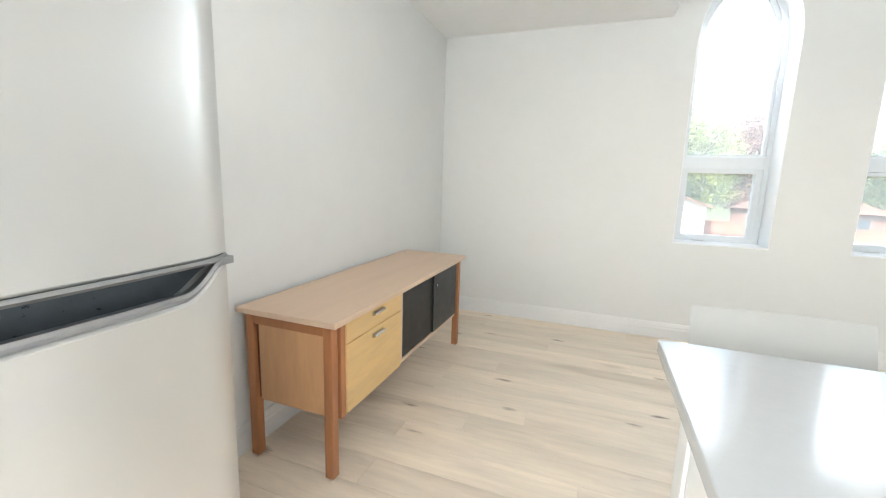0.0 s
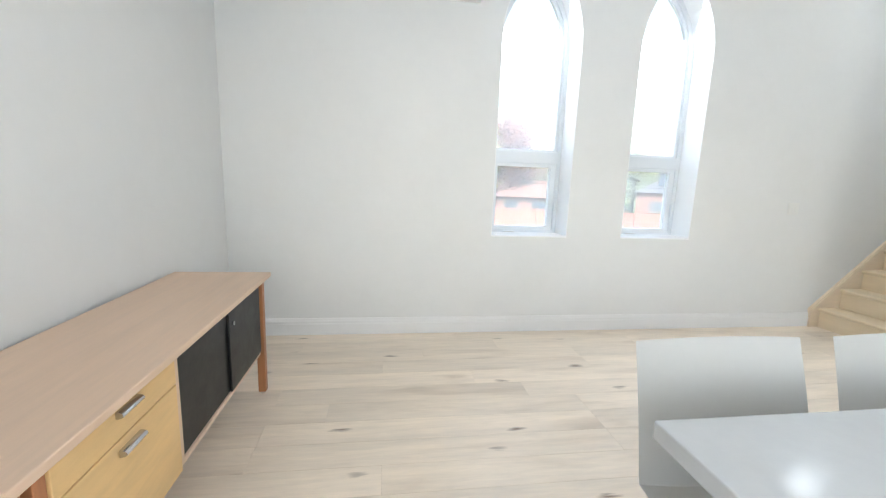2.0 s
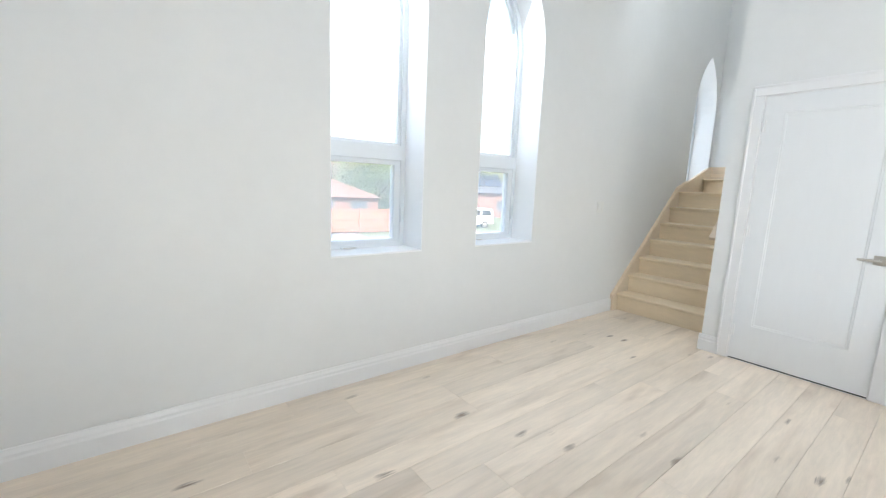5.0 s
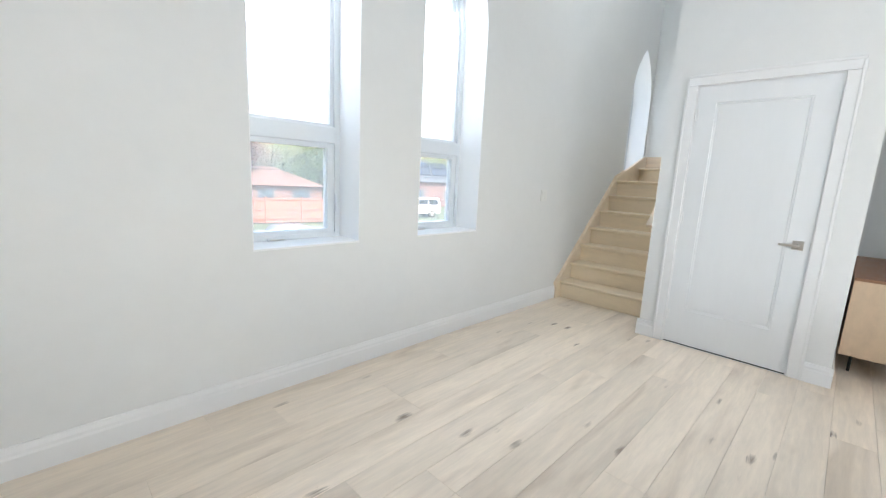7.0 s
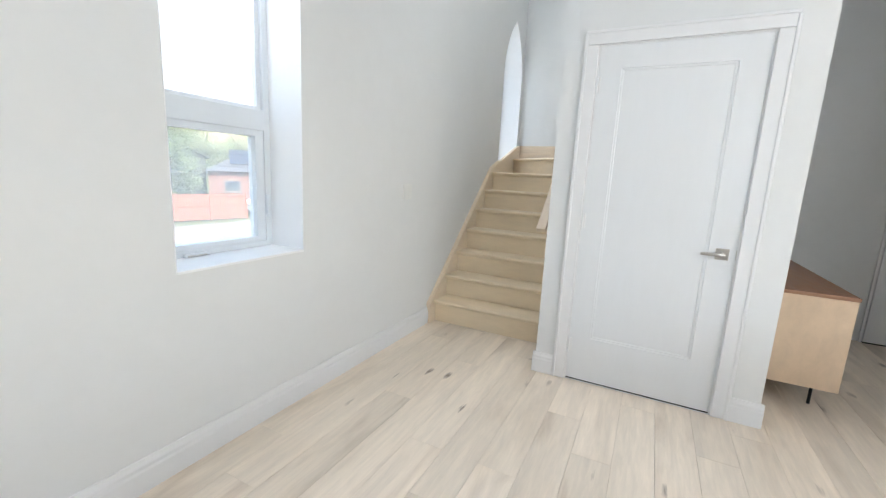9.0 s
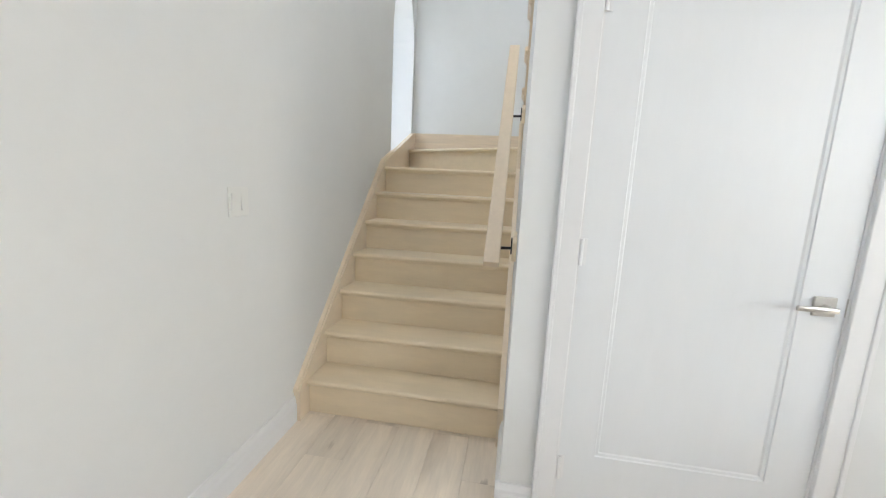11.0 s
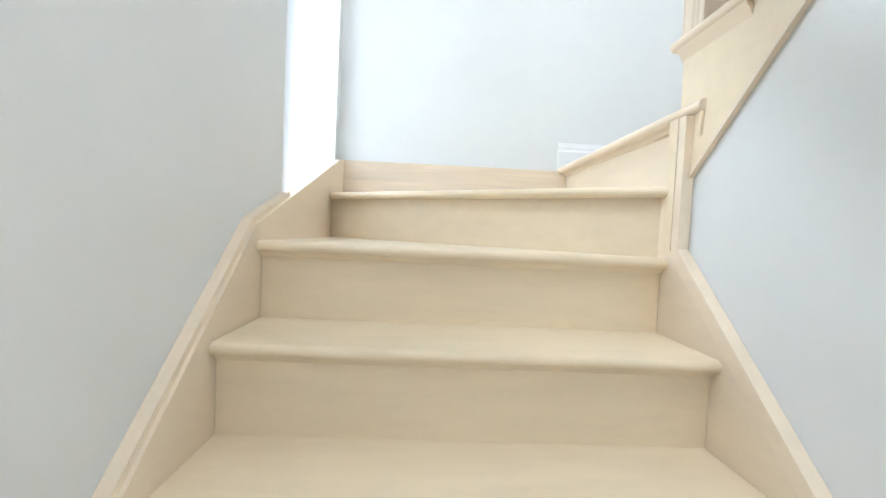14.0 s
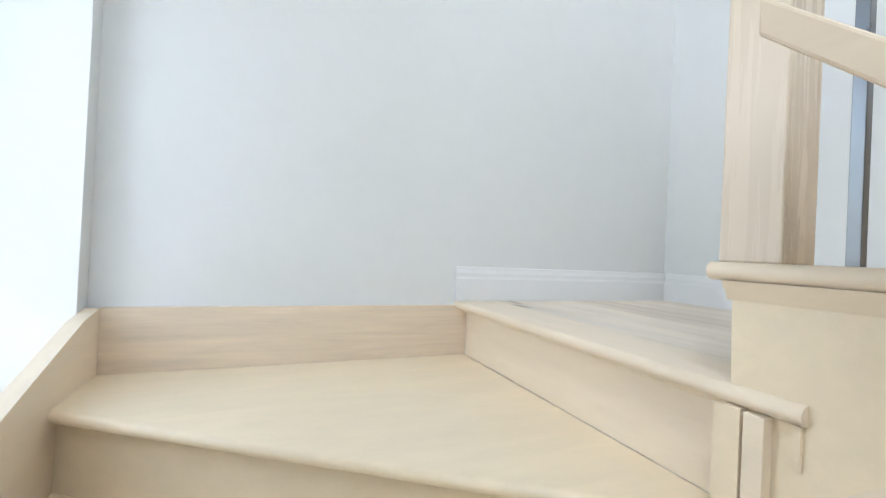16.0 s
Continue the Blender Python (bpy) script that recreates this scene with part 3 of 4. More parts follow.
rails = thing("balustrade", (6.75, 3.82, Z10), "square maple newel post with black iron balusters on the upper stair", "balustrade")
part("newel_post", box(6.722, 6.806, 3.797, 3.876, Z10, 3.05, 0.003), POSTWOOD, rails)
part("newel_cap", box(6.714, 6.814, 3.789, 3.884, 3.05, 3.08, 0.008), POSTWOOD, rails)
for n in range(10, 16):
    x = up(n) - 0.141
    part("baluster", box(x - 0.0075, x + 0.0075, 3.822, 3.837, up_z(n), Z10 + 0.95 + (6.70 - x) * slope, 0.001), BARMETAL, rails, "slim square black iron baluster")
part("top_rail", prism([(6.72, Z10 + 0.93), (6.72, Z10 + 0.985), (5.3, Z10 + 0.985 + 1.42 * slope), (5.3, Z10 + 0.93 + 1.42 * slope)], "y", 3.80, 3.86, 0.004), RAILWOOD, rails)

hand = thing("handrail", (5.4, 3.95, 0.9), "pale maple handrail on black brackets along the stair wall", "handrail")
rs = 0.917
c, s = 1 / math.hypot(1, rs), rs / math.hypot(1, rs)
x0, z0, x1 = 5.327, 0.937, 6.69
z1 = z0 + (x1 - x0) * rs
thick = 0.034
part("rail", prism([(x0, z0), (x1, z1), (x1, z1 - thick / c), (x0 + thick * s, z0 - thick * c)], "y", 3.938, 4.004, 0.004), RAILWOOD, hand)
for bx, bz in ((5.463, 0.990), (6.187, 1.655)):
    low = z0 + (bx - x0) * rs - thick / c
    q = [(bx - 0.050, bz - 0.060), (bx - 0.050, bz + 0.02), (bx - 0.034, bz + 0.046), (bx + 0.050, bz + 0.060), (bx + 0.050, bz - 0.02), (bx + 0.034, bz - 0.046)]
    block = part("mounting_block", prism(q, "y", DY1 + 0.0005, DY1 + 0.019, 0.003), MAPLE, hand, "chamfered maple mounting block")
    arm = part("bracket_plate", box(bx - 0.014, bx + 0.014, DY1 + 0.0195, DY1 + 0.026, bz - 0.036, bz + 0.036, 0.005), IRON, block, "black iron rail bracket")
    bm = rod((bx, DY1 + 0.024, bz - 0.01), (bx, 3.976, bz - 0.014), 0.0065, 10)
    rod((bx, 3.976, bz - 0.018), (bx, 3.976, max(low, bz) + 0.004), 0.0065, 10, bm)
    part("bracket_arm", bm, IRON, block, "black iron bracket arm", smooth=True)

# raw framing in the recess below the stair window
blocks = thing("raw_framing", (7.3, 5.05, SW3), "raw pine battens behind the stair skirt board", "batten")
part("batten", box(7.006, 7.650, 5.085, 5.150, SW3 + 0.009, SW3 + 0.072, 0.002), RAWPINE, blocks, "orange-brown raw pine batten")
part("board", box(7.006, 7.650, 4.940, 5.045, SW3 + 0.009, SW3 + 0.050, 0.002), MAPLE_LONG, blocks, "pale maple offcut board")
part("block", box(7.56, 7.62, 5.047, 5.083, SW3 + 0.009, SW3 + 0.12, 0.002), RAWPINE, blocks)



# ---------------------------------------------------------------- doors
def panel_ring(x, y0, y1, z0, z1):
    return [(x, y0, z0), (x, y1, z0), (x, y1, z1), (x, y0, z1)]


door = thing("door_1", (5.12, 3.262, 0), "closed white single-panel closet door with a satin nickel lever", kind="structure")
dy0, dy1, dz0, dz1, dxf = 2.8606, 3.6644, 0.012, 2.0424, 5.092
a = (2.988, 3.541, 0.298, 1.920)
slab = loft([panel_ring(dxf + 0.036, dy0, dy1, dz0, dz1), panel_ring(dxf, dy0, dy1, dz0, dz1), panel_ring(dxf, *a),
             panel_ring(dxf + 0.004, a[0] + 0.003, a[1] - 0.003, a[2] + 0.003, a[3] - 0.003),
             panel_ring(dxf + 0.005, a[0] + 0.012, a[1] - 0.012, a[2] + 0.012, a[3] - 0.012),
             panel_ring(dxf + 0.009, a[0] + 0.018, a[1] - 0.016, a[2] + 0.016, a[3] - 0.016)])
leaf = part("door_leaf", slab, DOORP, door)
# Black strip on the floor that paints the shade under the leaf.
part("floor_gap", box(DX + 0.012, DX + 0.106, 2.86, 3.665, 0.0006, 0.0035), SHADEBLACK, door, "near-black strip painted for the shade under the door")
for y0, y1, z0, z1 in ((3.665, 3.6815, 0.0, 2.0615), (2.8425, 2.860, 0.0, 2.0615), (2.860, 3.665, 2.043, 2.0615)):
    part("jamb", box(DX - 0.002, DX + 0.107, y0, y1, z0, z1), TRIM, door)
for y0, y1, z0, z1 in ((3.672, 3.742, 0.0, 2.050), (2.780, 2.853, 0.0, 2.050), (2.780, 3.742, 2.0505, 2.122)):
    cs = part("casing", box(DX - 0.017, DX, y0, y1, z0, z1, 0.004), TRIM, door)
    if z0 > 1:
        part("back_band", box(DX - 0.022, DX - 0.001, y0 - 0.004, y1 + 0.004, z1 - 0.012, z1 + 0.006, 0.004), TRIM, cs)
    else:
        e = y1 if y0 > 3 else y0
        part("back_band", box(DX - 0.022, DX - 0.001, e - 0.009, e + 0.009, z0, 2.110, 0.004), TRIM, cs)
for z in (0.24, 1.045, 1.835):
    bm = rod((dxf - 0.008, 3.6635, z - 0.045), (dxf - 0.008, 3.6635, z + 0.045), 0.0065, 10)
    box(dxf - 0.004, dxf - 0.0005, 3.645, 3.664, z - 0.044, z + 0.044, 0.0, bm)
    part("hinge", bm, TRIM, door, "white painted butt hinge", smooth=True)
lever = part("door_handle", box(dxf - 0.010, dxf - 0.0005, 2.894, 2.956, 0.898, 0.960, 0.002), NICKEL, leaf, "square satin nickel rose and lever")
bm = rod((dxf - 0.010, 2.925, 0.929), (dxf - 0.052, 2.925, 0.929), 0.009, 14)
box(dxf - 0.058, dxf - 0.046, 2.916, 3.028, 0.921, 0.937, 0.003, bm)
part("lever", bm, NICKEL, leaf, "flat satin nickel lever", smooth=True)
part("latch_plate", box(dxf - 0.0035, dxf + 0.018, 2.8605, 2.8625, 0.90, 0.958), NICKEL, leaf, "nickel latch plate")

door2 = thing("door_2", (7.2, 1.1, 0), "white panelled corridor door", kind="structure")
a = (0.83, 1.37, 0.30, 1.92)
x2 = 7.205
leaf2 = part("door_leaf", loft([panel_ring(x2 + 0.036, 0.70, 1.50, 0.012, 2.04), panel_ring(x2, 0.70, 1.50, 0.012, 2.04), panel_ring(x2, *a),
                                panel_ring(x2 + 0.009, a[0] + 0.014, a[1] - 0.014, a[2] + 0.014, a[3] - 0.014)]), DOORP, door2)
part("door_handle", box(x2 - 0.009, x2 - 0.0005, 1.40, 1.46, 0.90, 0.96, 0.002), NICKEL, leaf2, "square satin nickel rose")
# Same painted shade below the corridor door.
part("floor_gap", box(x2 - 0.002, 7.249, 0.70, 1.50, 0.0006, 0.003), SHADEBLACK, door2, "near-black strip painted for the shade under the door")
part("jamb", box(x2 + 0.02, 7.2495, 1.503, 1.52, 0.0, 2.06), TRIM, door2)
part("jamb", box(x2 + 0.02, 7.2495, 0.68, 0.697, 0.0, 2.06), TRIM, door2)
part("jamb", box(x2 + 0.02, 7.2495, 0.697, 1.503, 2.043, 2.06), TRIM, door2)

# light switch
sw = thing("light_switch", (5.09, WY, 1.142), "white double rocker light switch plate on the wall", "light switch")
part("wall_plate", box(5.022, 5.136, WY - 0.006, WY - 0.0004, 1.086, 1.198, 0.003), PLATE, sw)
for x, tilt in ((5.051, 0.0), (5.107, 0.004)):
    pts = [(WY - 0.0065, 1.109), (WY - 0.008 - tilt, 1.109), (WY - 0.0085, 1.142), (WY - 0.012 + tilt, 1.175), (WY - 0.0065, 1.175)]
    part("rocker", prism(pts, "x", x - 0.017, x + 0.017), PLATE, sw)


# ---------------------------------------------------------------- credenza beside the left wall
cr = thing("credenza", (0.42, 3.2, 0), "long teak credenza with maple drawers and black sliding doors", "sideboard")
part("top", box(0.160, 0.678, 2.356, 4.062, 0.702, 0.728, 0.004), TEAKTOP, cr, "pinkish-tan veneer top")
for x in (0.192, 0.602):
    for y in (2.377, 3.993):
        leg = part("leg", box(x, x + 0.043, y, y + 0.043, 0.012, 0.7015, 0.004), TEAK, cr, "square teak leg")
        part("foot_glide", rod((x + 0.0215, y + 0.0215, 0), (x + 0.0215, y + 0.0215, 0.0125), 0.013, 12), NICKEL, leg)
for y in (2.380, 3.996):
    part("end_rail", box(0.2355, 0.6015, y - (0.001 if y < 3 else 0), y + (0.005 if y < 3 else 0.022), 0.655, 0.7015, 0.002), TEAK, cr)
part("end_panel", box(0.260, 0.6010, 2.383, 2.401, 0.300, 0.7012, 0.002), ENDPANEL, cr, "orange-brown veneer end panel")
# These strips paint the shade in the gaps around the end panel.
part("recess_strip", box(0.236, 0.2595, 2.398, 2.404, 0.300, 0.6545), SHADETEAK, cr, "teak strip coloured dark for the shade beside the end panel")
part("recess_strip", box(0.290, 0.599, 2.478, 2.4835, 0.275, 0.7012), SHADETEAK, cr, "teak strip coloured dark for the shade beside the end panel")
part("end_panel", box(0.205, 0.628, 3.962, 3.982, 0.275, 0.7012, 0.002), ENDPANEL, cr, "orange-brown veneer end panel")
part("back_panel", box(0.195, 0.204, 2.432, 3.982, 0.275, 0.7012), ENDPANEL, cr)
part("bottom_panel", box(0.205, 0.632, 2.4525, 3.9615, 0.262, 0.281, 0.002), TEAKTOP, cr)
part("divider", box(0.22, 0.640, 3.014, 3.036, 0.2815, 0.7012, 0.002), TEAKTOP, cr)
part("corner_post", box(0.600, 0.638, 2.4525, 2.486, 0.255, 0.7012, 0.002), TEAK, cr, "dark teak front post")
# Solid block whose black colour is the shade inside the carcass.
part("carcass", box(0.21, 0.60, 2.484, 3.9605, 0.2815, 0.70), SHADEBLACK, cr, "carcass block coloured near-black for the shade behind the fronts")
for z0, z1, hz in ((0.590, 0.696, 0.662), (0.262, 0.585, 0.552)):
    dr = part("drawer", box(0.612, 0.643, 2.489, 3.011, z0, z1, 0.0025), DRAWER, cr, "honey maple drawer front")
    ring = []
    for k in range(9):
        ang = math.pi * k / 8
        ring.append((0.644 + 0.022 * math.sin(ang), hz + 0.0105 * math.cos(ang)))
    part("pull", prism([(y, z) for y, z in ring], "y", 2.700, 2.797, 0.0015), CHROME, dr, "chrome half-round pull", smooth=True)
for y0, y1, x in ((3.039, 3.520, 0.626), (3.506, 3.959, 0.638)):
    dd = part("sliding_door", box(x - 0.010, x, y0, y1, 0.284, 0.698, 0.002), BLACK, cr, "black lacquered sliding door")
    if y0 > 3.4:
        part("lock", rod((x, 3.545, 0.605), (x + 0.008, 3.545, 0.605), 0.010, 16), CHROME, dd, "round chrome lock", smooth=True)
part("door_track", box(0.600, 0.640, 3.037, 3.960, 0.6985, 0.7012), TEAKTOP, cr)

# ---------------------------------------------------------------- low cabinet beside the closet
lc = thing("low_cabinet", (6.2, 2.41, 0), "low plywood cabinet with a walnut top on black metal legs", "cabinet")
part("end_panel", box(5.462, 5.482, 2.205, 2.612, 0.145, 0.694, 0.002), PLY, lc, "pale stained plywood end panel")
part("end_panel", box(6.96, 6.98, 2.205, 2.612, 0.145, 0.694, 0.002), PLY, lc, "pale stained plywood end panel")
part("top", box(5.458, 6.984, 2.200, 2.612, 0.6945, 0.716, 0.003), WALNUT, lc, "reddish walnut top")
part("bottom_panel", box(5.4825, 6.9595, 2.207, 2.612, 0.145, 0.165, 0.002), PLY, lc)
part("back_panel", box(5.4825, 6.9595, 2.600, 2.612, 0.1655, 0.694), PLY, lc)
for x in (5.4835, 5.977, 6.4705):
    part("cabinet_door", box(x, x + 0.488, 2.206, 2.226, 0.167, 0.692, 0.002), PLY, lc)
for x in (5.58, 6.86):
    for y in (2.29, 2.54):
        part("leg", rod((x, y, 0), (x, y, 0.1448), 0.009, 10), IRON, lc, "thin black metal leg")


# ---------------------------------------------------------------- fridge
fr = thing("fridge", (0.52, 1.36, 0), "brushed steel top-freezer fridge with a pocket handle", "fridge")
FY0, FY1, FX = 1.06, 1.730, 0.872


def bowed(bm):
    """Bows a door's front outward and rounds it towards both sides."""
    for v in bm.verts:
        u = (v.co.y - (FY0 + FY1) / 2) / ((FY1 - FY0) / 2)
        k = max(0, abs(u) - 0.70) / 0.30
        v.co.x += 0.016 * (1 - u * u) - 0.030 * k * k * (1 if v.co.x > FX - 0.02 else 0)
    return bm


def door_slab(lower, upper, x0, x1, cells=40, past=0.0):
    """A door between two height functions of y."""
    ys = [FY0 + (FY1 + past - FY0) * k / cells for k in range(cells + 1)]
    rings = []
    for y in ys:
        lo, hi = lower(y), upper(y)
        e = 0.006
        rings.append([(x0, y, lo), (x1 - e, y, lo), (x1, y, lo + e), (x1, y, hi - e), (x1 - e, y, hi), (x0, y, hi)])
    return loft(rings)


def scoop(y):
    """The upper edge of the lower door, cut down for the fingers."""
    u = min(1, max(0, (y - 1.60) / 0.11))
    u = u * u * (3 - 2 * u)
    return 1.052 + 0.052 * u


part("cabinet_body", box(0.185, 0.800, FY0 + 0.004, FY1 - 0.006, 0.03, 1.655, 0.006), GREYSIDE, fr, "grey painted cabinet")
part("freezer_door", bowed(door_slab(lambda y: 1.128, lambda y: 1.662, 0.808, FX)), STEEL, fr, smooth=True)
low_door = part("fridge_door", bowed(door_slab(lambda y: 0.06, scoop, 0.808, FX)), STEEL, fr, smooth=True)
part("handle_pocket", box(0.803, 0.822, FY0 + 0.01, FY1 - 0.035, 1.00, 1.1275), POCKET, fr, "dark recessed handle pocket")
# Black strip that paints the shadow line below the upper trim.
part("pocket_roof", bowed(door_slab(lambda y: 1.1185, lambda y: 1.1275, 0.823, FX - 0.004)), SHADEBLACK, fr, "strip under the handle, coloured black for its shade")
part("handle_trim", bowed(door_slab(lambda y: scoop(y) + 0.0003, lambda y: scoop(y) + 0.0165, FX - 0.020, FX + 0.002, past=0.012)), STEELEDGE, fr, "bright metal trim along the handle", smooth=True)
part("handle_trim", bowed(door_slab(lambda y: 1.1155, lambda y: 1.1275, FX - 0.0035, FX + 0.0025, past=0.008)), STEELEDGE, fr, "bright metal trim along the handle", smooth=True)
for y in (FY0 + 0.07, FY1 - 0.07):
    part("foot", rod((0.74, y, 0), (0.74, y, 0.031), 0.02, 12), IRON, fr)
    part("foot", rod((0.26, y, 0), (0.26, y, 0.031), 0.02, 12), IRON, fr)

# ---------------------------------------------------------------- kitchen island and stools
isl = thing("kitchen_island", (2.6, 1.7, 0), "white kitchen island base with panelled sides", "island")
part("cabinet_body", box(1.800, 3.75, 1.20, 1.93, 0.10, 0.886, 0.003), CABINET, isl)
part("plinth", box(1.84, 3.71, 1.24, 1.89, 0.0, 0.0995), CABINET, isl)
for k in range(3):
    part("end_stile", box(1.792, 1.7995, 1.205 + k * 0.325, 1.275 + k * 0.325, 0.105, 0.882, 0.002), CABINET, isl)
ct = part("island_worktop", box(1.776, 3.78, 1.17, 2.186, 0.8868, 0.920, 0.003), QUARTZ)
tagged(ct, "glossy white quartz worktop on the kitchen island", "worktop")


def bar_stool(cx):
    st = thing("bar_stool", (cx, 2.25, 0), "white moulded shell bar stool with wooden legs", "stool", "stools at the island")
    rings = []
    for k in range(13):
        u = k / 12
        if u < 0.42:
            y, z = 1.985 + u / 0.42 * 0.352, 0.650 - 0.012 * math.sin(u / 0.42 * math.pi)
        else:
            w = (u - 0.42) / 0.58
            y, z = 2.340 + 0.080 * w ** 1.25, 0.652 + 0.313 * w ** 1.05
        half = 0.224 - 0.013 * u
        row = []
        for j in range(9):
            v = j / 4 - 1
            row.append((cx + half * v, y - (0.005 * v * v if u > 0.45 else 0.0), z + (0.018 * v * v if u < 0.45 else -0.004 * v * v)))
        rings.append(row)
    bm = bmesh.new()
    grid = [[bm.verts.new(p) for p in row] for row in rings]
    for r, q in zip(grid, grid[1:]):
        for j in range(8):
            bm.faces.new((r[j], r[j + 1], q[j + 1], q[j]))
    bmesh.ops.solidify(bm, geom=list(bm.faces), thickness=0.009)
    part("seat_shell", bm, SHELL, st, smooth=True)
    part("under_seat_plate", box(cx - 0.11, cx + 0.11, 2.02, 2.24, 0.615, 0.632, 0.003), IRON, st)
    for dx in (-1, 1):
        for y0, y1 in ((2.04, 1.99), (2.24, 2.375)):
            part("leg", rod((cx + dx * 0.205, y1, 0), (cx + dx * 0.125, y0, 0.616), 0.013, 12, None, 0.017), BIRCHLEG, st, "tapered pale wooden leg", smooth=True)
        part("footrest", rod((cx + dx * 0.170, 2.012, 0.26), (cx + dx * 0.170, 2.318, 0.26), 0.006, 8), CHROME, st, "chrome footrest bar", smooth=True)
    for y in (2.012, 2.318):
        part("footrest", rod((cx - 0.170, y, 0.26), (cx + 0.170, y, 0.26), 0.006, 8), CHROME, st, "chrome footrest bar", smooth=True)
    return st


first = bar_stool(2.098)
copy_thing(first, pose(2.612, 2.25, 0))
copy_thing(first, pose(3.126, 2.25, 0))
# ---------------------------------------------------------------- outdoors
GZ = -2.45


def far(az, d, z=GZ):
    """A place outdoors, by its bearing to the right of straight out and its distance."""
    return (2.0 + d * math.sin(radians(az)), 3.0 + d * math.cos(radians(az)), z)


bm = bmesh.new()
bmesh.ops.create_grid(bm, x_segments=4, y_segments=4, size=1, matrix=Matrix.Translation((0, 0, GZ - 0.03)) @ Matrix.Diagonal((2500, 2500, 1, 1)))
structure(part("ground", bm, GRASS), "sunlit lawn and far ground")
structure(part("road", box(-60, 90, 13.5, 27.9, GZ - 0.3, GZ + 0.005), ROAD), "pale sunlit asphalt street")
structure(part("pavement", box(-60, 90, 10.5, 13.4, GZ - 0.3, GZ + 0.13, 0.02), CONCRETE), "concrete pavement with a kerb")


def turned(ob, at, deg):
    ob.matrix_basis = pose(*at, 0, 0, deg)
    return ob


def fence(at, deg, bays):
    f = thing("fence", (0, 0, 0), "orange cedar board fence behind the street", "fence")
    for k in range(bays + 1):
        part("post", box(k * 2.4 - 0.05, k * 2.4 + 0.05, -0.05, 0.05, 0, 1.85, 0.008), CEDAR, f)
    for k in range(bays):
        bm = bmesh.new()
        for j in range(15):
            x = k * 2.4 + 0.056 + j * 0.1528
            box(x, x + 0.147, 0.012, 0.030, 0.06, 1.74 + 0.012 * math.sin(j * 2.3 + k), 0, bm)
        part("board_panel", bm, CEDAR, f)
        for z in (0.30, 0.95, 1.62):
            part("rail", box(k * 2.4 + 0.052, k * 2.4 + 2.348, -0.030, 0.011, z, z + 0.085), CEDAR, f)
    return turned(f, at, deg)


fx, fy, _ = far(11.5, 29.3)
fence((fx, fy, GZ), -11, 6)


def house(name, at, deg, wide, deep, eave, ridge, wall, roof, label, gable=True, windows=(), boards=0.0, panels=False):
    """A gabled house; wide along its own x, its front at y = 0."""
    h = thing(name, (0, 0, 0), label, "house")
    ow, g = 0.35, (ridge - eave)
    if gable:
        body = prism([(0, 0), (wide, 0), (wide, eave), (wide / 2, ridge), (0, eave)], "y", 0, deep)
        part("wall", body, wall, h)
        for sgn in (-1, 1):
            edge = wide / 2 + sgn * (wide / 2 + ow)
            low = eave - g * ow / (wide / 2)
            pts = [(wide / 2, ridge + 0.02), (edge, low + 0.02), (edge, low + 0.16), (wide / 2, ridge + 0.16)]
            part("roof", prism(pts, "y", -ow, deep + ow), roof, h)
    else:
        part("wall", box(0, wide, 0, deep, 0, eave), wall, h)
        hip = deep * 0.45
        bm = bmesh.new()
        base = [bm.verts.new(p) for p in ((-ow, -ow, eave), (wide + ow, -ow, eave), (wide + ow, deep + ow, eave), (-ow, deep + ow, eave))]
        top = [bm.verts.new((hip, deep / 2, ridge)), bm.verts.new((wide - hip, deep / 2, ridge))]
        for f in ((base[0], base[1], top[1], top[0]), (base[1], base[2], top[1]), (base[2], base[3], top[0], top[1]), (base[3], base[0], top[0]), tuple(base[::-1])):
            bm.faces.new(f)
        part("roof", bm, roof, h)
    if boards:
        bm = bmesh.new()
        z = 0.05
        while z < ridge - 0.25:
            half = wide / 2 if z < eave else wide / 2 * (ridge - z) / max(g, 0.01)
            loft([[(wide / 2 - half, -0.03, z), (wide / 2 - half, -0.001, z), (wide / 2 - half, -0.001, z + boards * 0.96), (wide / 2 - half, -0.010, z + boards * 0.96)],
                  [(wide / 2 + half, -0.03, z), (wide / 2 + half, -0.001, z), (wide / 2 + half, -0.001, z + boards * 0.96), (wide / 2 + half, -0.010, z + boards * 0.96)]], bm)
            z += boards
        part("siding_boards", bm, wall, h)
    for x, z, w, t in windows:
        win = part("window", ring_prism([(x, z), (x, z + t), (x + w, z + t), (x + w, z)], [(x + 0.07, z + 0.07), (x + 0.07, z + t - 0.07), (x + w - 0.07, z + t - 0.07), (x + w - 0.07, z + 0.07)], -0.05, 0.02), HOUSETRIM, h)
        part("pane", box(x + 0.06, x + w - 0.06, -0.028, -0.004, z + 0.06, z + t - 0.06), DARKPANE, win)
        part("sill", box(x - 0.05, x + w + 0.05, -0.10, -0.002, z - 0.07, z - 0.002), HOUSETRIM, win)
    if panels:
        for k in range(4):
            q = wide * 0.16 + k * wide * 0.17
            y0, y1 = deep * 0.10, deep * 0.40
            zz = lambda y: eave + (ridge - eave) * (y + ow) / (deep / 2 + ow) + 0.10
            part("solar_panel", loft([[(q, y0, zz(y0)), (q + wide * 0.155, y0, zz(y0)), (q + wide * 0.155, y0, zz(y0) + 0.04), (q, y0, zz(y0) + 0.04)],
                                      [(q, y1, zz(y1)), (q + wide * 0.155, y1, zz(y1)), (q + wide * 0.155, y1, zz(y1) + 0.04), (q, y1, zz(y1) + 0.04)]]), SOLAR, h)
    return turned(h, at, deg)


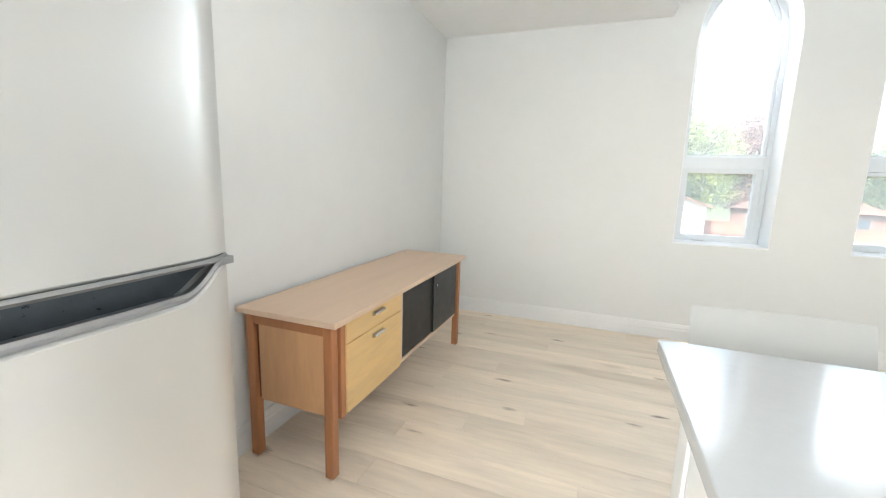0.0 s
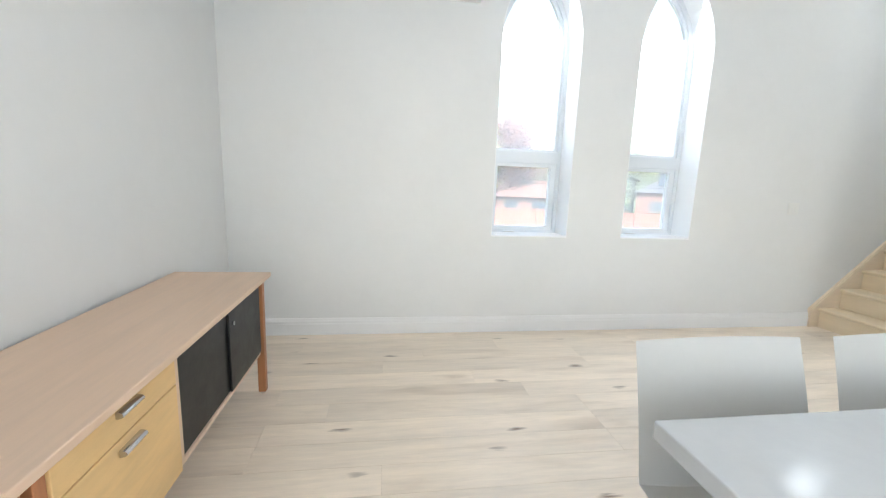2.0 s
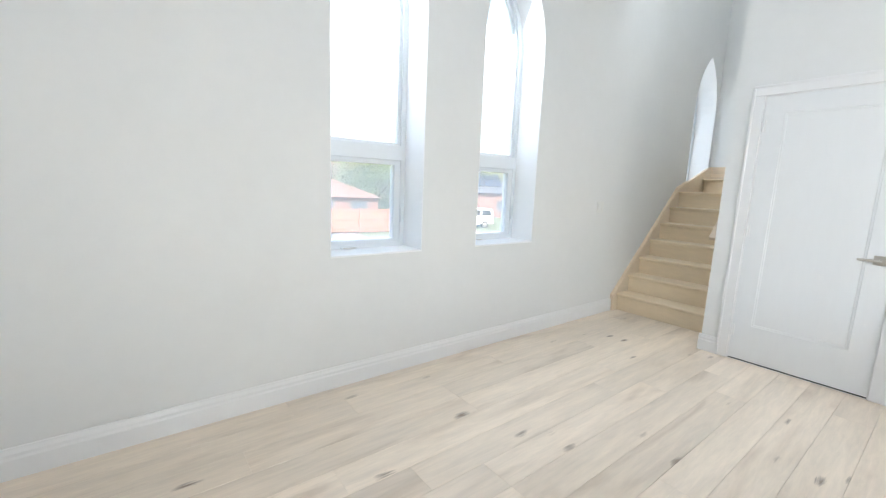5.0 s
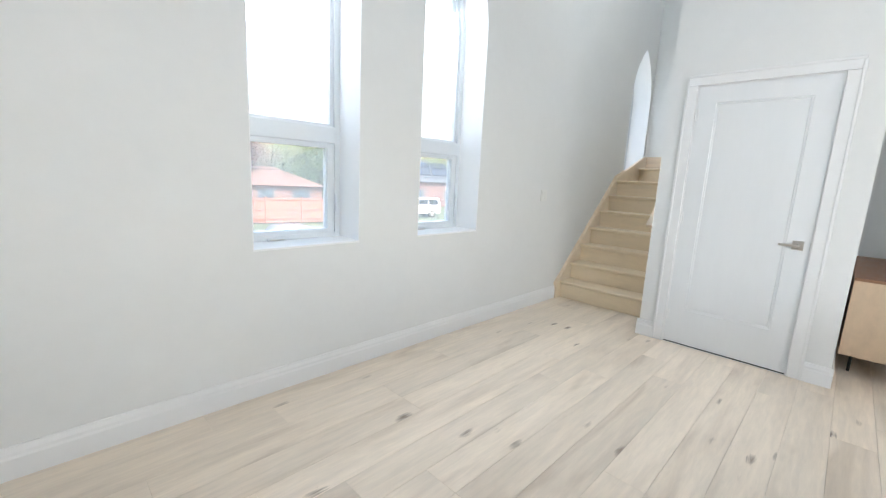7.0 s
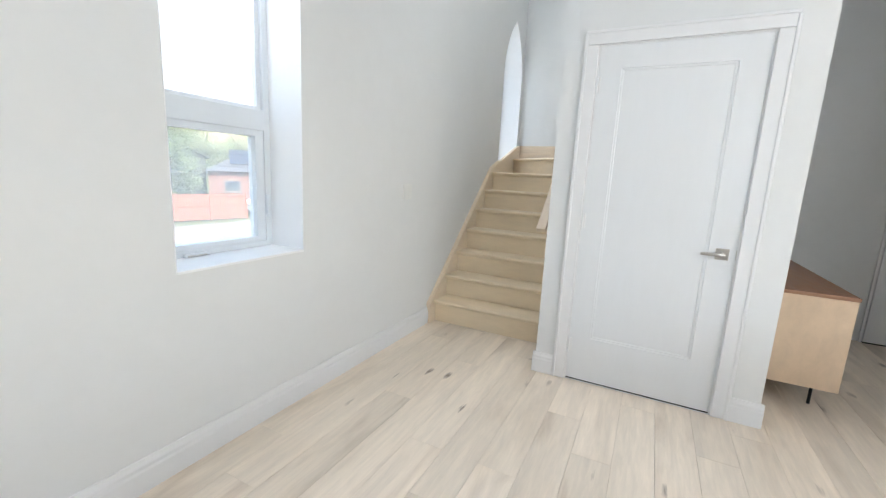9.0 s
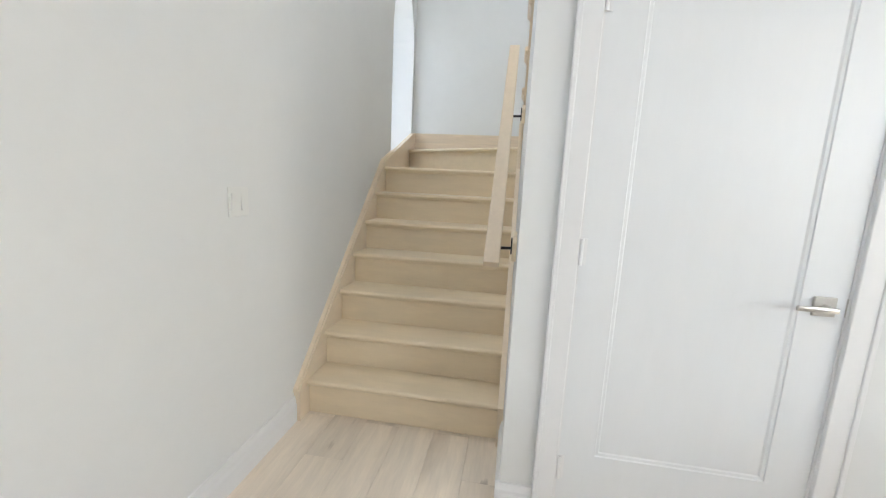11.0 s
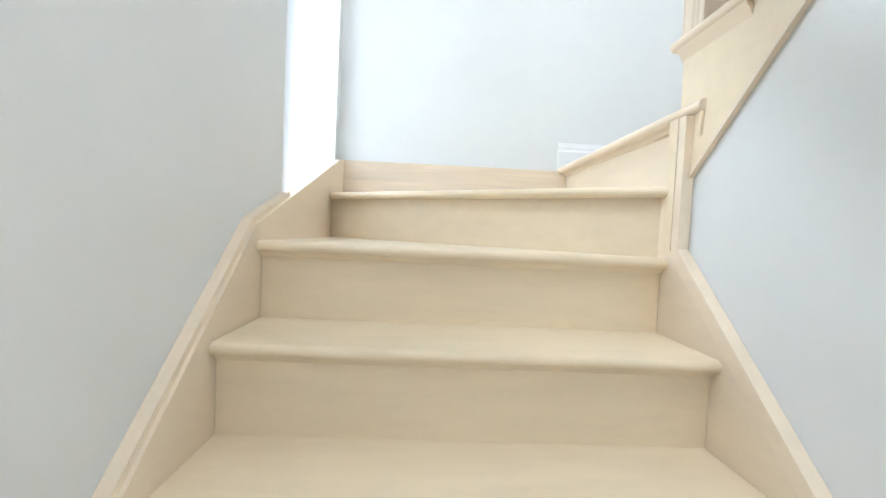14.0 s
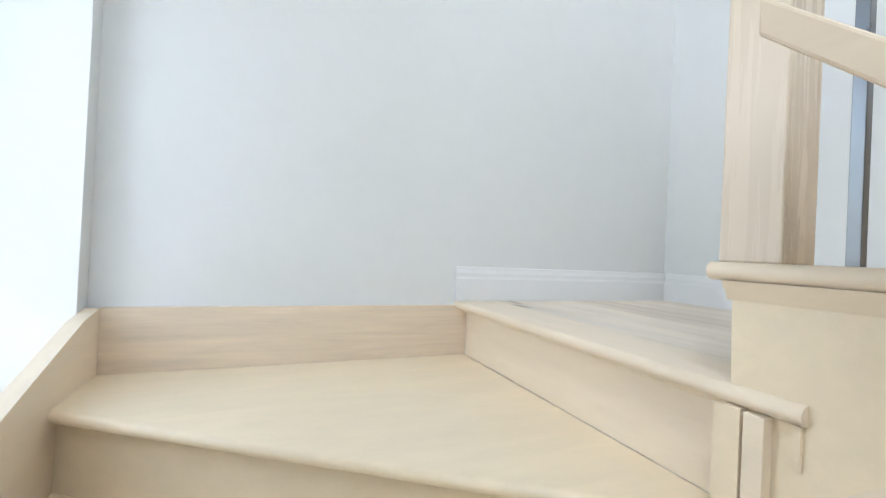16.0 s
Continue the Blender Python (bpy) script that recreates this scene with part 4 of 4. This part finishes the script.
gx, gy, _ = far(12.1, 28.2)
garage = house("garage", (gx - 6.0, gy + 0.4, GZ), -4, 6.0, 7.0, 2.62, 3.7, SIDING, SHINGLE, "cream clapboard garage with a brown gable roof", True, (), 0.16)
house("house", far(14.6, 38), -16, 9, 8, 2.3, 3.9, BRICK, SHINGLE, "low brick house with a brown hipped roof", False, ((1.0, 0.9, 1.4, 1.1), (3.6, 0.9, 1.4, 1.1), (6.4, 0.9, 1.6, 1.1)))
house("house", far(23.5, 52), -22, 9, 9, 4.4, 6.6, GREYWALL, SLATE, "two-storey grey house with a slate roof", True, ((1.3, 2.7, 1.2, 1.3), (5.9, 2.7, 1.2, 1.3), (3.4, 0.6, 1.6, 1.3)))
house("house", far(33.5, 50), -34, 13, 10, 3.0, 5.8, BRICK, SLATE, "brick house with solar panels on its dark roof", False, ((1.4, 0.9, 1.6, 1.2), (6.0, 0.9, 1.6, 1.2), (10.0, 0.9, 1.6, 1.2)), panels=True)


def tree(at, tall, spread, leaf, label, seed, clumps=46, leaves=170, low=0.25):
    t = thing("tree", (0, 0, 0), label, "tree")
    rng = random.Random(seed)
    bm = bmesh.new()
    rod((0, 0, -0.1), (0, 0, tall * 0.45), tall * 0.035, 10, bm, tall * 0.02)
    tips = []
    for k in range(9):
        ang, z = k * 2.4 + rng.random(), tall * (low + 0.10 + 0.35 * rng.random())
        d = spread * (0.35 + 0.4 * rng.random())
        tip = (d * math.cos(ang), d * math.sin(ang), min(tall * 0.92, z + d * (0.5 + rng.random())))
        rod((0, 0, min(z, tall * 0.44)), tip, tall * 0.012, 6, bm, tall * 0.003)
        tips.append(tip)
    part("trunk", bm, BARK, t)
    verts, faces = [], []
    for k in range(clumps):
        u, ang = rng.random(), rng.random() * 6.283
        h = low + (1 - low) * (k + 0.5) / clumps
        girth = spread * math.sin(math.pi * (0.12 + 0.80 * (h - low) / (1 - low))) ** 0.7
        r0 = girth * math.sqrt(u) * 0.92
        c = Vector((r0 * math.cos(ang), r0 * math.sin(ang), tall * h))
        size = spread * (0.20 + 0.20 * rng.random())
        for j in range(leaves):
            p = c + Vector((rng.gauss(0, 1), rng.gauss(0, 1), rng.gauss(0, 0.75))) * size * 0.5
            a = Vector((rng.gauss(0, 1), rng.gauss(0, 1), rng.gauss(0, 1))).normalized()
            b = a.orthogonal().normalized()
            w = (0.07 + 0.07 * rng.random()) * (tall / 9)
            n0 = len(verts)
            verts += [p - a * w, p + b * w * 0.55, p + a * w, p - b * w * 0.55]
            faces.append((n0, n0 + 1, n0 + 2, n0 + 3))
    me = bpy.data.meshes.new("crown")
    me.from_pydata(verts, [], faces)
    me.materials.append(leaf)
    crown = new("crown", me)
    crown.parent = t
    return turned(t, at, 0)


tree(far(8.5, 36), 9.4, 3.6, LEAFA, "bright lime-green tree behind the garage", 1, 80, 480)
tree(far(16.0, 42), 9.4, 4.0, LEAFB, "copper-red maple tree behind the fence", 2, 84, 500)
tree(far(27.8, 44), 7.6, 4.3, LEAFC, "green bushy tree in front of a house", 3, 76, 380, 0.08)
tree(far(31.5, 60), 8.6, 4.2, LEAFC, "dark green tree behind the fence", 4, 64, 240)
tree(far(22.0, 66), 8.6, 5.0, LEAFC, "dark green tree behind the houses", 5, 44, 170)
tree(far(38.0, 66), 9.0, 5.0, LEAFC, "dark green tree behind the houses", 6, 44, 170)
tree(far(44.0, 58), 8.6, 4.6, LEAFC, "dark green tree behind the houses", 7, 44, 170)


def vehicle(name, at, deg, long, tall, paint, label, van):
    """A parked vehicle, its length along x."""
    c = thing(name, (0, 0, 0), label, "car")
    L, T = long, tall
    if van:
        shape = [(0, 0.35), (0, 0.95), (0.06 * L, 1.05), (0.20 * L, 1.12), (0.30 * L, T * 0.97), (0.36 * L, T), (0.94 * L, T), (L, T * 0.72), (L, 0.35)]
        glasses = [[(0.235 * L, 1.14), (0.305 * L, T * 0.92), (0.44 * L, T * 0.94), (0.44 * L, 1.14)], [(0.46 * L, 1.14), (0.46 * L, T * 0.94), (0.70 * L, T * 0.94), (0.70 * L, 1.14)], [(0.72 * L, 1.14), (0.72 * L, T * 0.94), (0.92 * L, T * 0.93), (0.96 * L, 1.14)]]
    else:
        shape = [(0, 0.32), (0, 0.68), (0.05 * L, 0.80), (0.27 * L, 0.90), (0.40 * L, T * 0.97), (0.46 * L, T), (0.68 * L, T * 0.98), (0.86 * L, 0.98), (0.98 * L, 0.90), (L, 0.6), (L, 0.32)]
        glasses = [[(0.31 * L, 0.93), (0.41 * L, T * 0.93), (0.53 * L, T * 0.95), (0.53 * L, 0.93)], [(0.55 * L, 0.93), (0.55 * L, T * 0.95), (0.67 * L, T * 0.93), (0.79 * L, 0.96)]]
    part("body", prism(shape, "y", -0.88, 0.88, 0.06), paint, c, smooth=True)
    for pts in glasses:
        for y in (-0.884, 0.884):
            part("side_window", prism(pts, "y", y - 0.006, y + 0.006), CARGLASS, c)
    for x in (0.17 * L, 0.80 * L):
        for y in (-0.80, 0.80):
            wheel = part("wheel", rod((x, y - 0.11, 0.33), (x, y + 0.11, 0.33), 0.33, 24), RUBBER, c)
            part("rim", rod((x, y - 0.118, 0.33), (x, y + 0.118, 0.33), 0.20, 16), NICKEL, wheel)
    for y in (-0.62, 0.62):
        part("headlight", box(-0.02, 0.05, y - 0.16, y + 0.16, 0.66, 0.80, 0.01), CHROME, c)
    return turned(c, at, deg)


vehicle("parked_van", far(37.4, 36), -14, 4.6, 1.75, CARWHITE, "white parked van beside the fence", True)
vehicle("parked_car", far(15.6, 17.0), -5, 4.5, 1.42, CARGREY, "grey parked car on the street", False)

wires = thing("overhead_cable", far(25, 30, 0.9), "thin dark overhead cables across the street", "cable")
for dz in (0.0, 0.75):
    bm = bmesh.new()
    pts = [(-30 + 9 * k, 31.5 - 0.8 * k, 1.15 + dz + 0.004 * (k - 6) ** 2 * 9) for k in range(13)]
    for p, q in zip(pts, pts[1:]):
        rod(p, q, 0.016, 5, bm)
    part("cable", bm, IRON, wires)


# ---------------------------------------------------------------- floor planks, last
PLANKS = {}


def plank_mesh(length, width):
    key = (round(length, 2), round(width, 3))
    if key not in PLANKS:
        bm = box(0, key[0] - 0.0004, 0, key[1] - 0.0004, -0.014, 0.0)
        soften(bm, [e for e in bm.edges if all(v.co.z > -0.001 for v in e.verts)], 0.0009, 1)
        me = bpy.data.meshes.new("plank")
        bm.to_mesh(me)
        bm.free()
        me.materials.append(OAK)
        PLANKS[key] = me
    return PLANKS[key]


def lay(parent, x0, x1, y0, y1, z, width, seed):
    rng = random.Random(seed)
    y = y1
    while y > y0 + 0.005:
        w = min(width, y - y0)
        x = x0
        first_cut = rng.choice((0.6, 0.9, 1.2, 1.5, 1.8))
        while x < x1 - 0.01:
            size = min(first_cut, x1 - x)
            if x1 - x - size < 0.3:
                size = x1 - x
            ob = new("plank", plank_mesh(size, w))
            ob.parent = parent
            ob.location = (x, y - w, z)
            x += size
            first_cut = rng.choice((1.2, 1.5, 1.8, 2.1))
        y -= w


lay(floor, LX, 7.25, -1.6, WY - 0.002, 0.0, 0.1795, 5)
lay(landing, 6.79, EX - 0.001, 2.851, 3.733, Z9, 0.1795, 9)
